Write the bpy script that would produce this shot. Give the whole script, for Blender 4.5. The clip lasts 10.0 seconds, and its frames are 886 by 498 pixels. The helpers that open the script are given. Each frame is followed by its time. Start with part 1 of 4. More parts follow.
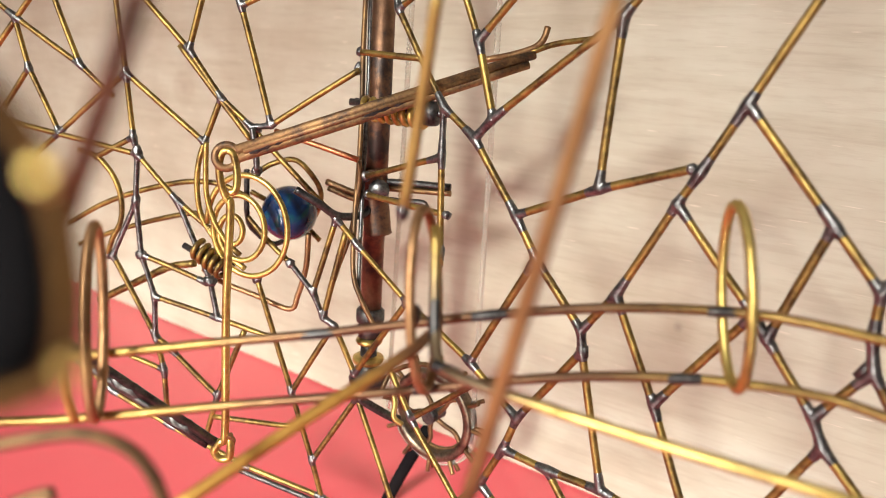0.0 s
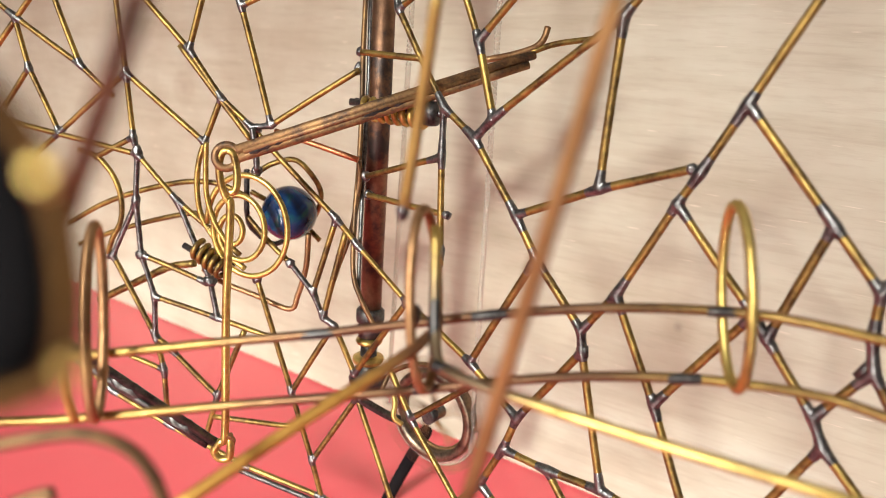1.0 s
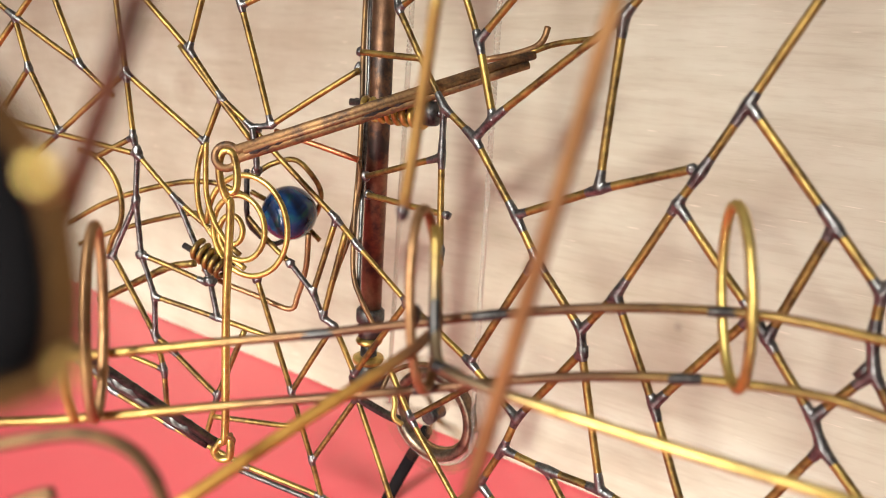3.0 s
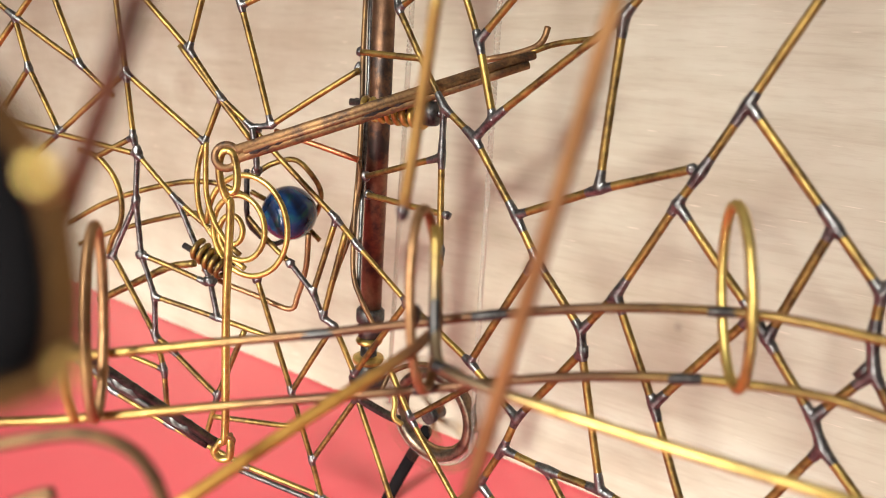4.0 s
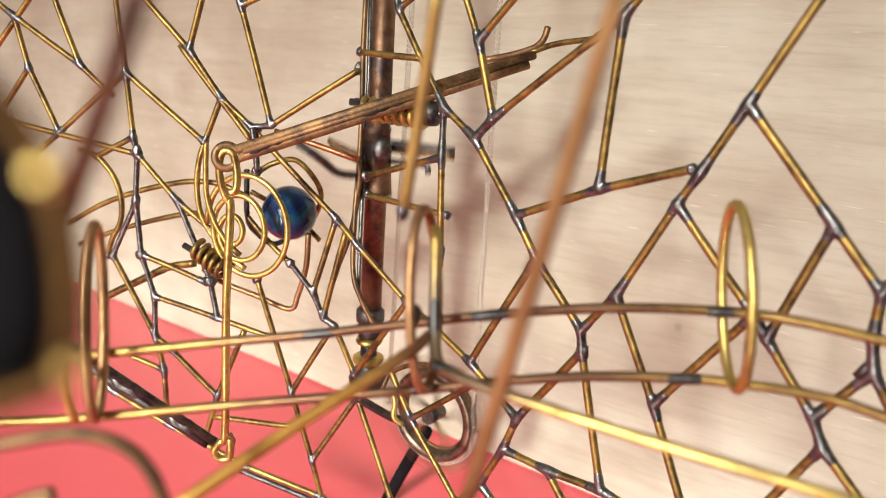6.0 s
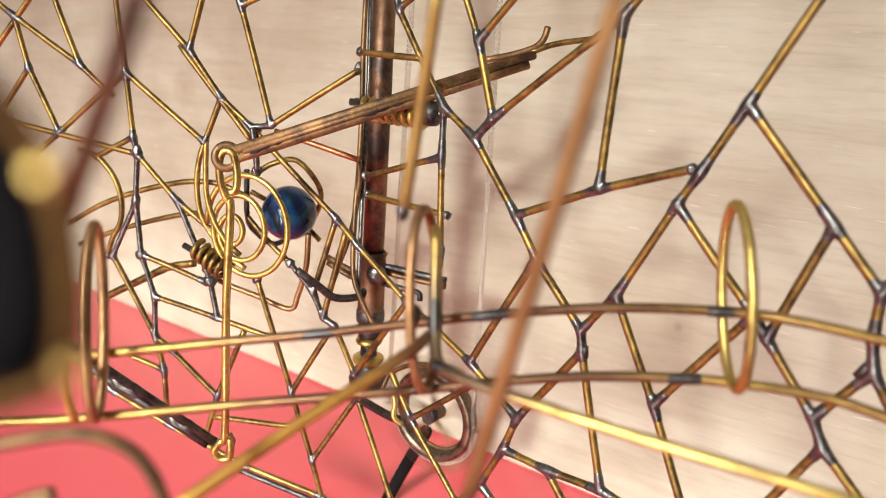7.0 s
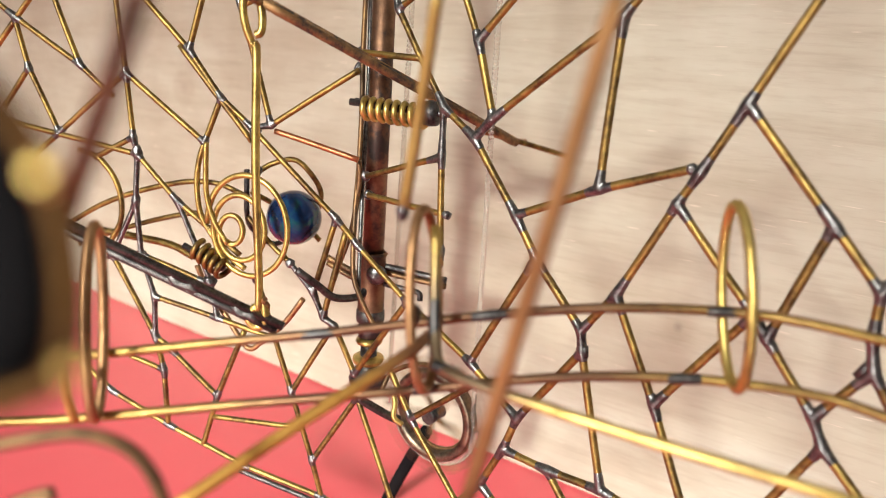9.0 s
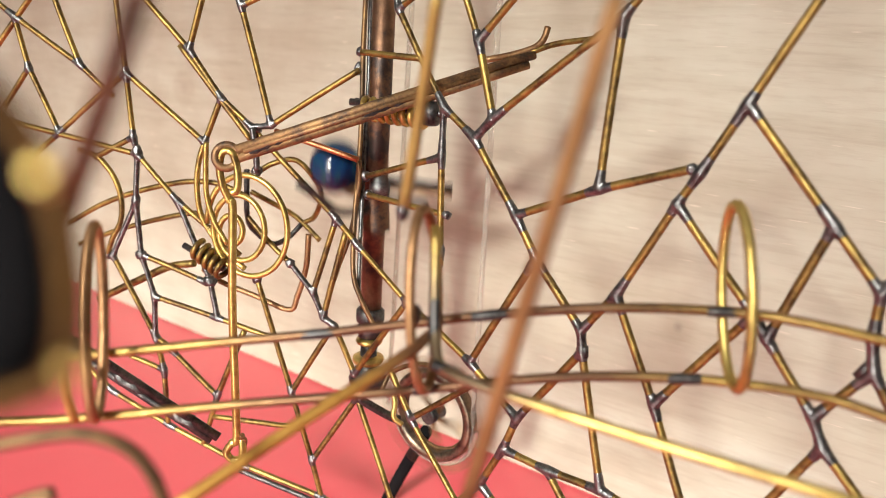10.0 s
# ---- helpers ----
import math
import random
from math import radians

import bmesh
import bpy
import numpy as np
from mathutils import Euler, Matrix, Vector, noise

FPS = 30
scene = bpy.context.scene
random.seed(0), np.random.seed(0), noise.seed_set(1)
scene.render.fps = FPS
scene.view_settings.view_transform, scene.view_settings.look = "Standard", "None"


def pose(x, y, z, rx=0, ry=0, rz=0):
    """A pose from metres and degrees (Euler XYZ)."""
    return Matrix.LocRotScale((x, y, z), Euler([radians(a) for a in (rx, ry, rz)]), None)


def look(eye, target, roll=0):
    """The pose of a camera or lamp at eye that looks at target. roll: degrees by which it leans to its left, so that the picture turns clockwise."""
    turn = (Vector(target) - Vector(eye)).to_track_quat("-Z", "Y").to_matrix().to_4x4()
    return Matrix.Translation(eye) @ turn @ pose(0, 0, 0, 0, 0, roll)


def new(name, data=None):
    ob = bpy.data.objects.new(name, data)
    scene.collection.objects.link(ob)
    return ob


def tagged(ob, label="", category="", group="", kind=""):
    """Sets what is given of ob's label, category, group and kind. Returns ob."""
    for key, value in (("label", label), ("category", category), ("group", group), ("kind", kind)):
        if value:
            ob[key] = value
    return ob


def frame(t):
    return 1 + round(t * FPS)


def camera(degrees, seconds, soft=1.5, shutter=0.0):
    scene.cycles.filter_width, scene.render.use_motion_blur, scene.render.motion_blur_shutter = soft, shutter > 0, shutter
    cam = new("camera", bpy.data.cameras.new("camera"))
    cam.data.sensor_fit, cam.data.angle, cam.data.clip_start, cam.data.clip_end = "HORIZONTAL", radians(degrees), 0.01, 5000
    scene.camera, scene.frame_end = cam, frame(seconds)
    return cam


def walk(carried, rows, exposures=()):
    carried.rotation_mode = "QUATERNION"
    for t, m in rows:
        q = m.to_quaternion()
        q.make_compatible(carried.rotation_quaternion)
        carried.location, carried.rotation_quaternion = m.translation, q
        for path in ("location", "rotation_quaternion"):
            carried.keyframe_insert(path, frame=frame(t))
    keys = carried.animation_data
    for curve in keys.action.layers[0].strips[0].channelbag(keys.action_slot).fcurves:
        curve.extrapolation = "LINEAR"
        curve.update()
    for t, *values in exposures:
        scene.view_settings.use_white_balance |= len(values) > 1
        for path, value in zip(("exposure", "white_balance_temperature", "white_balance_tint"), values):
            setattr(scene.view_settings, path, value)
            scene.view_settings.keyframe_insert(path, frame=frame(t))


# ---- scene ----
cam = camera(60, 10.0, soft=0.85, shutter=0.35)
cam.data.dof.use_dof = True
cam.data.dof.focus_distance = 0.228
cam.data.dof.aperture_fstop = 11.5
EYE = Vector((0, 0, 0.1793))
AIM = Vector((0, math.cos(radians(15)), -math.sin(radians(15))))
walk(cam, [(0, look(EYE, EYE + AIM, 4)), (10, look(EYE, EYE + AIM, 4))], exposures=[(0, 0.40), (10, 0.40)])

# ---- light ----
world = bpy.data.worlds.new("sky")
scene.world = world
world.use_nodes = True
sky = world.node_tree.nodes.new("ShaderNodeTexSky")
sky.sky_type, sky.sun_disc = "NISHITA", False
sky.sun_elevation, sky.sun_rotation = radians(24), radians(205)
world.node_tree.nodes["Background"].inputs["Strength"].default_value = 0.12
world.node_tree.links.new(sky.outputs[0], world.node_tree.nodes["Background"].inputs["Color"])

SUN_WAY = Vector((0.375, 0.82, -0.40))
sun = new("sun", bpy.data.lights.new("sun", "SUN"))
sun.data.energy, sun.data.angle, sun.data.color = 5.0, radians(10.0), (1.0, 0.965, 0.88)
sun.rotation_euler = SUN_WAY.to_track_quat("-Z", "Y").to_euler()

# fill lamp added in the opening of the unseen wall behind the camera
OPENING_AT = Vector((-1.10, -1.5, 0.545))
glow = new("fill_daylight", bpy.data.lights.new("fill_daylight", "AREA"))
glow.data.shape, glow.data.size, glow.data.size_y = "RECTANGLE", 0.92, 1.0
glow.data.energy, glow.data.color = 14, (0.98, 0.97, 0.96)
glow.matrix_world = look(OPENING_AT + Vector((0, -0.06, 0)), OPENING_AT + Vector((0, 1, 0)))


# ---- materials ----
def material(name):
    m = bpy.data.materials.new(name)
    m.use_nodes = True
    return m, m.node_tree.nodes, m.node_tree.links, m.node_tree.nodes["Principled BSDF"]


def node(nodes, kind, **sets):
    n = nodes.new(kind)
    for key, value in sets.items():
        n.inputs[key.replace("_", " ")].default_value = value
    return n


def ramp(nodes, *stops):
    n = nodes.new("ShaderNodeValToRGB")
    while len(n.color_ramp.elements) < len(stops):
        n.color_ramp.elements.new(0.5)
    for e, (at, c) in zip(n.color_ramp.elements, stops):
        e.position, e.color = at, (*c, 1)
    return n


def aged_metal(name, clean, dull, dark, rough, patch=90.0, spread=(0.36, 0.52, 0.68), heat=None, metal=0.9):
    """Bare metal wire: clean to tarnished along its length, with fine drawn scratches.
    heat: where the torch browned it, how far that reaches, and the brown."""
    m, nodes, links, b = material(name)
    where = nodes.new("ShaderNodeNewGeometry")
    big = node(nodes, "ShaderNodeTexNoise", Scale=patch, Detail=4.0, Roughness=0.6)
    fine = node(nodes, "ShaderNodeTexNoise", Scale=1400.0, Detail=3.0)
    links.new(where.outputs["Position"], big.inputs["Vector"])
    links.new(where.outputs["Position"], fine.inputs["Vector"])
    tone = ramp(nodes, (spread[0], clean), (spread[1], dull), (spread[2], dark))
    small = node(nodes, "ShaderNodeTexNoise", Scale=patch * 5.5, Detail=3.0, Roughness=0.65)
    links.new(where.outputs["Position"], small.inputs["Vector"])
    both = nodes.new("ShaderNodeMath")
    both.operation = "MULTIPLY_ADD"
    links.new(small.outputs["Fac"], both.inputs[0])
    both.inputs[1].default_value = 0.45
    less = nodes.new("ShaderNodeMath")
    less.operation = "MULTIPLY_ADD"
    links.new(big.outputs["Fac"], less.inputs[0])
    less.inputs[1].default_value, less.inputs[2].default_value = 0.9, -0.175
    links.new(less.outputs[0], both.inputs[2])
    links.new(both.outputs[0], tone.inputs["Fac"])
    if heat:
        spot, reach, brown = heat
        far = nodes.new("ShaderNodeVectorMath")
        far.operation = "DISTANCE"
        far.inputs[1].default_value = spot
        links.new(where.outputs["Position"], far.inputs[0])
        fade = nodes.new("ShaderNodeMapRange")
        fade.interpolation_type = "SMOOTHSTEP"
        fade.inputs["From Min"].default_value, fade.inputs["From Max"].default_value = reach * 0.45, reach
        fade.inputs["To Min"].default_value, fade.inputs["To Max"].default_value = 0.85, 0.0
        links.new(far.outputs["Value"], fade.inputs["Value"])
        stain = nodes.new("ShaderNodeMixRGB")
        links.new(fade.outputs["Result"], stain.inputs[0])
        links.new(tone.outputs["Color"], stain.inputs[1])
        stain.inputs[2].default_value = (*brown, 1)
        links.new(stain.outputs[0], b.inputs["Base Color"])
    else:
        links.new(tone.outputs["Color"], b.inputs["Base Color"])
    b.inputs["Metallic"].default_value = metal
    gloss = nodes.new("ShaderNodeMapRange")
    gloss.inputs["To Min"].default_value, gloss.inputs["To Max"].default_value = rough - 0.1, rough + 0.2
    links.new(fine.outputs["Fac"], gloss.inputs["Value"])
    links.new(gloss.outputs["Result"], b.inputs["Roughness"])
    bump = node(nodes, "ShaderNodeBump", Strength=0.32, Distance=0.0002)
    links.new(fine.outputs["Fac"], bump.inputs["Height"])
    links.new(bump.outputs["Normal"], b.inputs["Normal"])
    return m


TRACK_JOINT = (0.0, 0.138, 0.124)
BRASS = aged_metal("aged_brass", (0.47, 0.34, 0.105), (0.33, 0.228, 0.07), (0.14, 0.092, 0.04), 0.43, 90.0, (0.30, 0.47, 0.64))
BRIGHT = aged_metal("polished_brass", (0.70, 0.55, 0.18), (0.52, 0.385, 0.115), (0.26, 0.175, 0.065), 0.32, metal=0.85)
COPPER = aged_metal("heat_stained_copper", (0.47, 0.28, 0.14), (0.36, 0.205, 0.10), (0.18, 0.11, 0.06), 0.46)
TUBE = aged_metal("brown_copper_tube", (0.26, 0.15, 0.09), (0.185, 0.105, 0.066), (0.07, 0.055, 0.05), 0.46, 60.0, (0.34, 0.48, 0.60))
SOLDER = aged_metal("grey_solder", (0.24, 0.245, 0.245), (0.15, 0.153, 0.155), (0.075, 0.076, 0.08), 0.30, 420.0)
OXIDE = aged_metal("browned_brass", (0.38, 0.25, 0.10), (0.25, 0.15, 0.075), (0.13, 0.085, 0.05), 0.48, 70.0, (0.30, 0.46, 0.62))
RAIL = aged_metal("torch_browned_brass", (0.46, 0.32, 0.10), (0.34, 0.225, 0.075), (0.18, 0.11, 0.05), 0.42, 70.0, (0.34, 0.5, 0.66), (TRACK_JOINT, 0.058, (0.19, 0.10, 0.065)))
LEVER = aged_metal("burnt_copper_wire", (0.42, 0.265, 0.125), (0.27, 0.165, 0.09), (0.10, 0.08, 0.07), 0.55, 150.0)
# brace wire near the lens: its shade is put into the dark colour
MAROON = aged_metal("shaded_maroon_wire", (0.20, 0.075, 0.05), (0.14, 0.055, 0.04), (0.08, 0.04, 0.03), 0.5)
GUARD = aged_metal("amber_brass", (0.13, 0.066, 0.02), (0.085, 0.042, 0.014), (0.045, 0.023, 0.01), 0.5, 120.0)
SATIN = aged_metal("satin_brass", (0.52, 0.37, 0.13), (0.42, 0.285, 0.095), (0.30, 0.195, 0.07), 0.56)
AMBER = aged_metal("warm_satin_brass", (0.74, 0.45, 0.12), (0.62, 0.36, 0.09), (0.40, 0.22, 0.065), 0.6, 60.0, (0.40, 0.56, 0.72), (TRACK_JOINT, 0.024, (0.26, 0.125, 0.085)))
GOLDEN = aged_metal("golden_brass", (0.78, 0.60, 0.20), (0.62, 0.46, 0.14), (0.36, 0.25, 0.09), 0.36, 70.0, (0.40, 0.56, 0.72), ((0.0, 0.125, 0.124), 0.026, (0.20, 0.15, 0.12)))
TAN = aged_metal("tan_copper", (0.46, 0.27, 0.12), (0.37, 0.205, 0.09), (0.23, 0.13, 0.065), 0.55, 60.0)
RUDDY = aged_metal("ruddy_copper", (0.60, 0.25, 0.12), (0.46, 0.19, 0.09), (0.25, 0.12, 0.06), 0.42)
WHEEL = aged_metal("dark_wheel_brass", (0.30, 0.24, 0.165), (0.17, 0.135, 0.10), (0.07, 0.06, 0.052), 0.34, 160.0)
STEEL = aged_metal("blackened_steel", (0.15, 0.145, 0.14), (0.09, 0.088, 0.088), (0.04, 0.04, 0.042), 0.42, 200.0)


WOOD_KNOTS = (((-0.1238, 0.0, 0.1453), 0.01, (0.72, 0.62, 0.58)), ((0.1680, 0.0, 0.0825), 0.0035, (0.22, 0.17, 0.17)))


def wood_material():
    m, nodes, links, b = material("pale_birch")
    where = nodes.new("ShaderNodeTexCoord")
    turn = nodes.new("ShaderNodeMapping")
    turn.inputs["Rotation"].default_value = (0, radians(13), 0)
    turn.inputs["Scale"].default_value = (1, 1, 11)
    links.new(where.outputs["Object"], turn.inputs["Vector"])
    wide = node(nodes, "ShaderNodeTexNoise", Scale=7.0, Detail=5.0, Roughness=0.62, Distortion=0.5)
    fine = node(nodes, "ShaderNodeTexNoise", Scale=38.0, Detail=6.0, Roughness=0.7)
    cloud = node(nodes, "ShaderNodeTexNoise", Scale=16.0, Detail=4.0, Roughness=0.55)
    links.new(turn.outputs[0], wide.inputs["Vector"])
    links.new(turn.outputs[0], fine.inputs["Vector"])
    links.new(where.outputs["Object"], cloud.inputs["Vector"])
    base = ramp(nodes, (0.30, (0.505, 0.487, 0.378)), (0.50, (0.575, 0.575, 0.465)), (0.72, (0.617, 0.627, 0.522)))
    links.new(wide.outputs["Fac"], base.inputs["Fac"])
    streak = ramp(nodes, (0.36, (0.62, 0.52, 0.45)), (0.52, (1, 1, 1)))
    links.new(fine.outputs["Fac"], streak.inputs["Fac"])
    blotch = ramp(nodes, (0.36, (0.82, 0.765, 0.73)), (0.62, (1, 1, 1)))
    links.new(cloud.outputs["Fac"], blotch.inputs["Fac"])
    one = nodes.new("ShaderNodeMixRGB")
    two = nodes.new("ShaderNodeMixRGB")
    one.blend_type = two.blend_type = "MULTIPLY"
    one.inputs[0].default_value, two.inputs[0].default_value = 0.25, 1.0
    links.new(base.outputs[0], one.inputs[1])
    links.new(streak.outputs[0], one.inputs[2])
    links.new(one.outputs[0], two.inputs[1])
    links.new(blotch.outputs[0], two.inputs[2])
    last = two
    for spot, size, shade in WOOD_KNOTS:
        far = nodes.new("ShaderNodeVectorMath")
        far.operation = "DISTANCE"
        far.inputs[1].default_value = spot
        warped = node(nodes, "ShaderNodeTexNoise", Scale=120.0, Detail=3.0)
        links.new(where.outputs["Object"], warped.inputs["Vector"])
        links.new(where.outputs["Object"], far.inputs[0])
        add = nodes.new("ShaderNodeMath")
        add.operation = "MULTIPLY_ADD"
        links.new(warped.outputs["Fac"], add.inputs[0])
        add.inputs[1].default_value = size * 0.8
        links.new(far.outputs["Value"], add.inputs[2])
        rings = ramp(nodes, (size * 0.45, shade), (size * 1.0, (0.95, 0.92, 0.9)), (size * 1.3, (0.82, 0.76, 0.72)), (size * 1.6, (1, 1, 1)))
        links.new(add.outputs[0], rings.inputs["Fac"])
        knot = nodes.new("ShaderNodeMixRGB")
        knot.blend_type = "MULTIPLY"
        knot.inputs[0].default_value = 0.7
        links.new(last.outputs[0], knot.inputs[1])
        links.new(rings.outputs[0], knot.inputs[2])
        last = knot
    long = nodes.new("ShaderNodeMapping")
    long.inputs["Rotation"].default_value = (0, radians(17), 0)
    long.inputs["Scale"].default_value = (18, 1, 260)
    links.new(where.outputs["Object"], long.inputs["Vector"])
    scratch = node(nodes, "ShaderNodeTexNoise", Scale=4.0, Detail=1.0)
    links.new(long.outputs[0], scratch.inputs["Vector"])
    pale = ramp(nodes, (0.70, (0, 0, 0)), (0.76, (0.6, 0.6, 0.6)))
    links.new(scratch.outputs["Fac"], pale.inputs["Fac"])
    worn = nodes.new("ShaderNodeMixRGB")
    links.new(pale.outputs[0], worn.inputs[0])
    links.new(last.outputs[0], worn.inputs[1])
    worn.inputs[2].default_value = (0.80, 0.74, 0.64, 1)
    links.new(worn.outputs[0], b.inputs["Base Color"])
    b.inputs["Roughness"].default_value = 0.55
    bump = node(nodes, "ShaderNodeBump", Strength=0.15, Distance=0.0006)
    links.new(fine.outputs["Fac"], bump.inputs["Height"])
    links.new(bump.outputs["Normal"], b.inputs["Normal"])
    return m


def painted(name, colour, other, rough, scale=12.0):
    m, nodes, links, b = material(name)
    where = nodes.new("ShaderNodeTexCoord")
    spots = node(nodes, "ShaderNodeTexNoise", Scale=scale, Detail=5.0)
    links.new(where.outputs["Object"], spots.inputs["Vector"])
    tone = ramp(nodes, (0.35, colour), (0.7, other))
    links.new(spots.outputs["Fac"], tone.inputs["Fac"])
    links.new(tone.outputs["Color"], b.inputs["Base Color"])
    b.inputs["Roughness"].default_value = rough
    grain = node(nodes, "ShaderNodeTexNoise", Scale=900.0, Detail=2.0)
    links.new(where.outputs["Object"], grain.inputs["Vector"])
    bump = node(nodes, "ShaderNodeBump", Strength=0.1, Distance=0.0004)
    links.new(grain.outputs["Fac"], bump.inputs["Height"])
    links.new(bump.outputs["Normal"], b.inputs["Normal"])
    return m


def marble_glass(name, deep, mid, light):
    m, nodes, links, b = material(name)
    where = nodes.new("ShaderNodeTexCoord")
    swirl = node(nodes, "ShaderNodeTexNoise", Scale=110.0, Detail=3.0, Distortion=1.6)
    links.new(where.outputs["Object"], swirl.inputs["Vector"])
    tone = ramp(nodes, (0.32, deep), (0.52, mid), (0.70, light))
    links.new(swirl.outputs["Fac"], tone.inputs["Fac"])
    links.new(tone.outputs["Color"], b.inputs["Base Color"])
    b.inputs["Roughness"].default_value = 0.05
    b.inputs["IOR"].default_value = 1.5
    b.inputs["Coat Weight"].default_value = 0.2
    b.inputs["Coat Roughness"].default_value = 0.03
    return m


WOOD = wood_material()
RED = painted("red_tabletop", (0.85, 0.128, 0.158), (0.81, 0.116, 0.145), 0.24)
PLASTER = painted("pale_plaster", (0.48, 0.455, 0.415), (0.43, 0.41, 0.375), 0.8, 3.0)
FLOORING = painted("brown_floor", (0.26, 0.17, 0.10), (0.19, 0.12, 0.07), 0.5, 5.0)
MATT = painted("matt_black_rubber", (0.006, 0.006, 0.007), (0.010, 0.010, 0.011), 0.95, 80.0)
MATT.node_tree.nodes["Principled BSDF"].inputs["Specular IOR Level"].default_value = 0.1
BLUE = marble_glass("blue_marble_glass", (0.003, 0.012, 0.045), (0.006, 0.032, 0.105), (0.012, 0.085, 0.085))

NYLON, n_nodes, n_links, n_b = material("clear_nylon")
n_b.inputs["Base Color"].default_value = (0.86, 0.84, 0.80, 1)
n_b.inputs["Roughness"].default_value = 0.25
n_b.inputs["Transmission Weight"].default_value = 0.86
n_b.inputs["IOR"].default_value = 1.2


# ---- shape helpers; coordinates of the machine in millimetres from its base ----
def mm(p):
    return Vector(p) / 1000.0


def glide(points, steps=6):
    """A smooth line through the points."""
    ps = [Vector(p) for p in points]
    ps = [2 * ps[0] - ps[1], *ps, 2 * ps[-1] - ps[-2]]
    line = []
    for a, b, c, d in zip(ps, ps[1:], ps[2:], ps[3:]):
        for i in range(steps):
            t = i / steps
            line.append(0.5 * (2 * b + (c - a) * t + (2 * a - 5 * b + 4 * c - d) * t * t + (3 * b - a - 3 * c + d) * t ** 3))
    return [*line, ps[-2]]


def sweep(bm, line, radius, sides=10, closed=False, flat=1.0):
    """A round bar along a line in millimetres; radius may be a list."""
    ps = [mm(p) for p in line]
    count = len(ps)
    radii = [r / 1000.0 for r in radius] if isinstance(radius, (list, tuple)) else [radius / 1000.0] * count
    rings, side = [], None
    for i, p in enumerate(ps):
        if closed:
            way = ps[(i + 1) % count] - ps[i - 1]
        else:
            way = ps[min(i + 1, count - 1)] - ps[max(i - 1, 0)]
        way.normalize()
        if side is None:
            side = way.orthogonal().normalized()
        side = (side - way * side.dot(way)).normalized()
        over = way.cross(side)
        rings.append([bm.verts.new(p + radii[i] * (math.cos(k * math.tau / sides) * side + flat * math.sin(k * math.tau / sides) * over)) for k in range(sides)])
    pairs = list(zip(rings, rings[1:]))
    if closed:
        # match the seam by the nearest vertex
        first = min(range(sides), key=lambda k: (rings[0][k].co - rings[-1][0].co).length)
        pairs.append((rings[-1], rings[0][first:] + rings[0][:first]))
    for a, b in pairs:
        for k in range(sides):
            bm.faces.new((a[k], a[(k + 1) % sides], b[(k + 1) % sides], b[k]))
    if not closed:
        bm.faces.new(rings[0][::-1])
        bm.faces.new(rings[-1])
    return bm


def part(name, bm, mat, parent, label="", smooth=True):
    data = bpy.data.meshes.new(name)
    bmesh.ops.recalc_face_normals(bm, faces=bm.faces)
    bm.to_mesh(data)
    bm.free()
    for f in data.polygons:
        f.use_smooth = smooth and len(f.vertices) <= 4
    data.materials.append(mat)
    ob = new(name, data)
    ob.parent = parent
    return tagged(ob, label)


def wire(name, points, radius, mat, parent, label="", curved=True, sides=10):
    line = glide(points) if curved and len(points) > 2 else points
    return part(name, sweep(bmesh.new(), line, radius, sides), mat, parent, label)


def hoop(name, centre, across, upward, radius, mat, parent, label="", steps=48):
    c, x, y = Vector(centre), Vector(across), Vector(upward)
    line = [c + x * math.cos(a * math.tau / steps) + y * math.sin(a * math.tau / steps) for a in range(steps)]
    return part(name, sweep(bmesh.new(), line, radius, 10, True), mat, parent, label)


def coil(bm, start, end, turns, ring, radius, steps=18):
    a, b = Vector(start), Vector(end)
    way = (b - a).normalized()
    side = way.orthogonal().normalized()
    over = way.cross(side)
    line = []
    for i in range(int(turns * steps) + 1):
        t = i / (turns * steps)
        ang = i * math.tau / steps
        line.append(a.lerp(b, t) + ring * (math.cos(ang) * side + math.sin(ang) * over))
    return sweep(bm, line, radius, 8)


def box(bm, low, high, bevel=0.0):
    made = bmesh.ops.create_cube(bm, size=1.0)["verts"]
    low, high = Vector(low), Vector(high)
    for v in made:
        v.co = Vector([(low[i] + high[i]) / 2 + v.co[i] * (high[i] - low[i]) for i in range(3)])
    if bevel:
        bmesh.ops.bevel(bm, geom=list({e for v in made for e in v.link_edges}), offset=bevel, segments=2, affect="EDGES")
    return bm


# ---- the setting ----
def structure(name, low, high, mat, label, bevel=0.0):
    bm = bmesh.new()
    box(bm, low, high, bevel)
    ob = part(name, bm, mat, None, label, smooth=False)
    return tagged(ob, kind="structure")


structure("floor", (-1.6, -1.6, -0.80), (1.6, 1.6, -0.75), FLOORING, "dark brown wooden room floor")
structure("ceiling", (-1.7, -1.7, 1.80), (1.7, 1.7, 1.85), PLASTER, "plain pale plaster ceiling")
structure("wall_north", (-1.6, 1.5, -0.75), (1.6, 1.6, 1.80), PLASTER, "plain pale plaster wall")
structure("wall_east", (1.6, -1.6, -0.75), (1.7, 1.6, 1.80), PLASTER, "plain pale plaster wall")
structure("wall_west", (-1.7, -1.6, -0.75), (-1.6, 1.6, 1.80), PLASTER, "plain pale plaster wall")


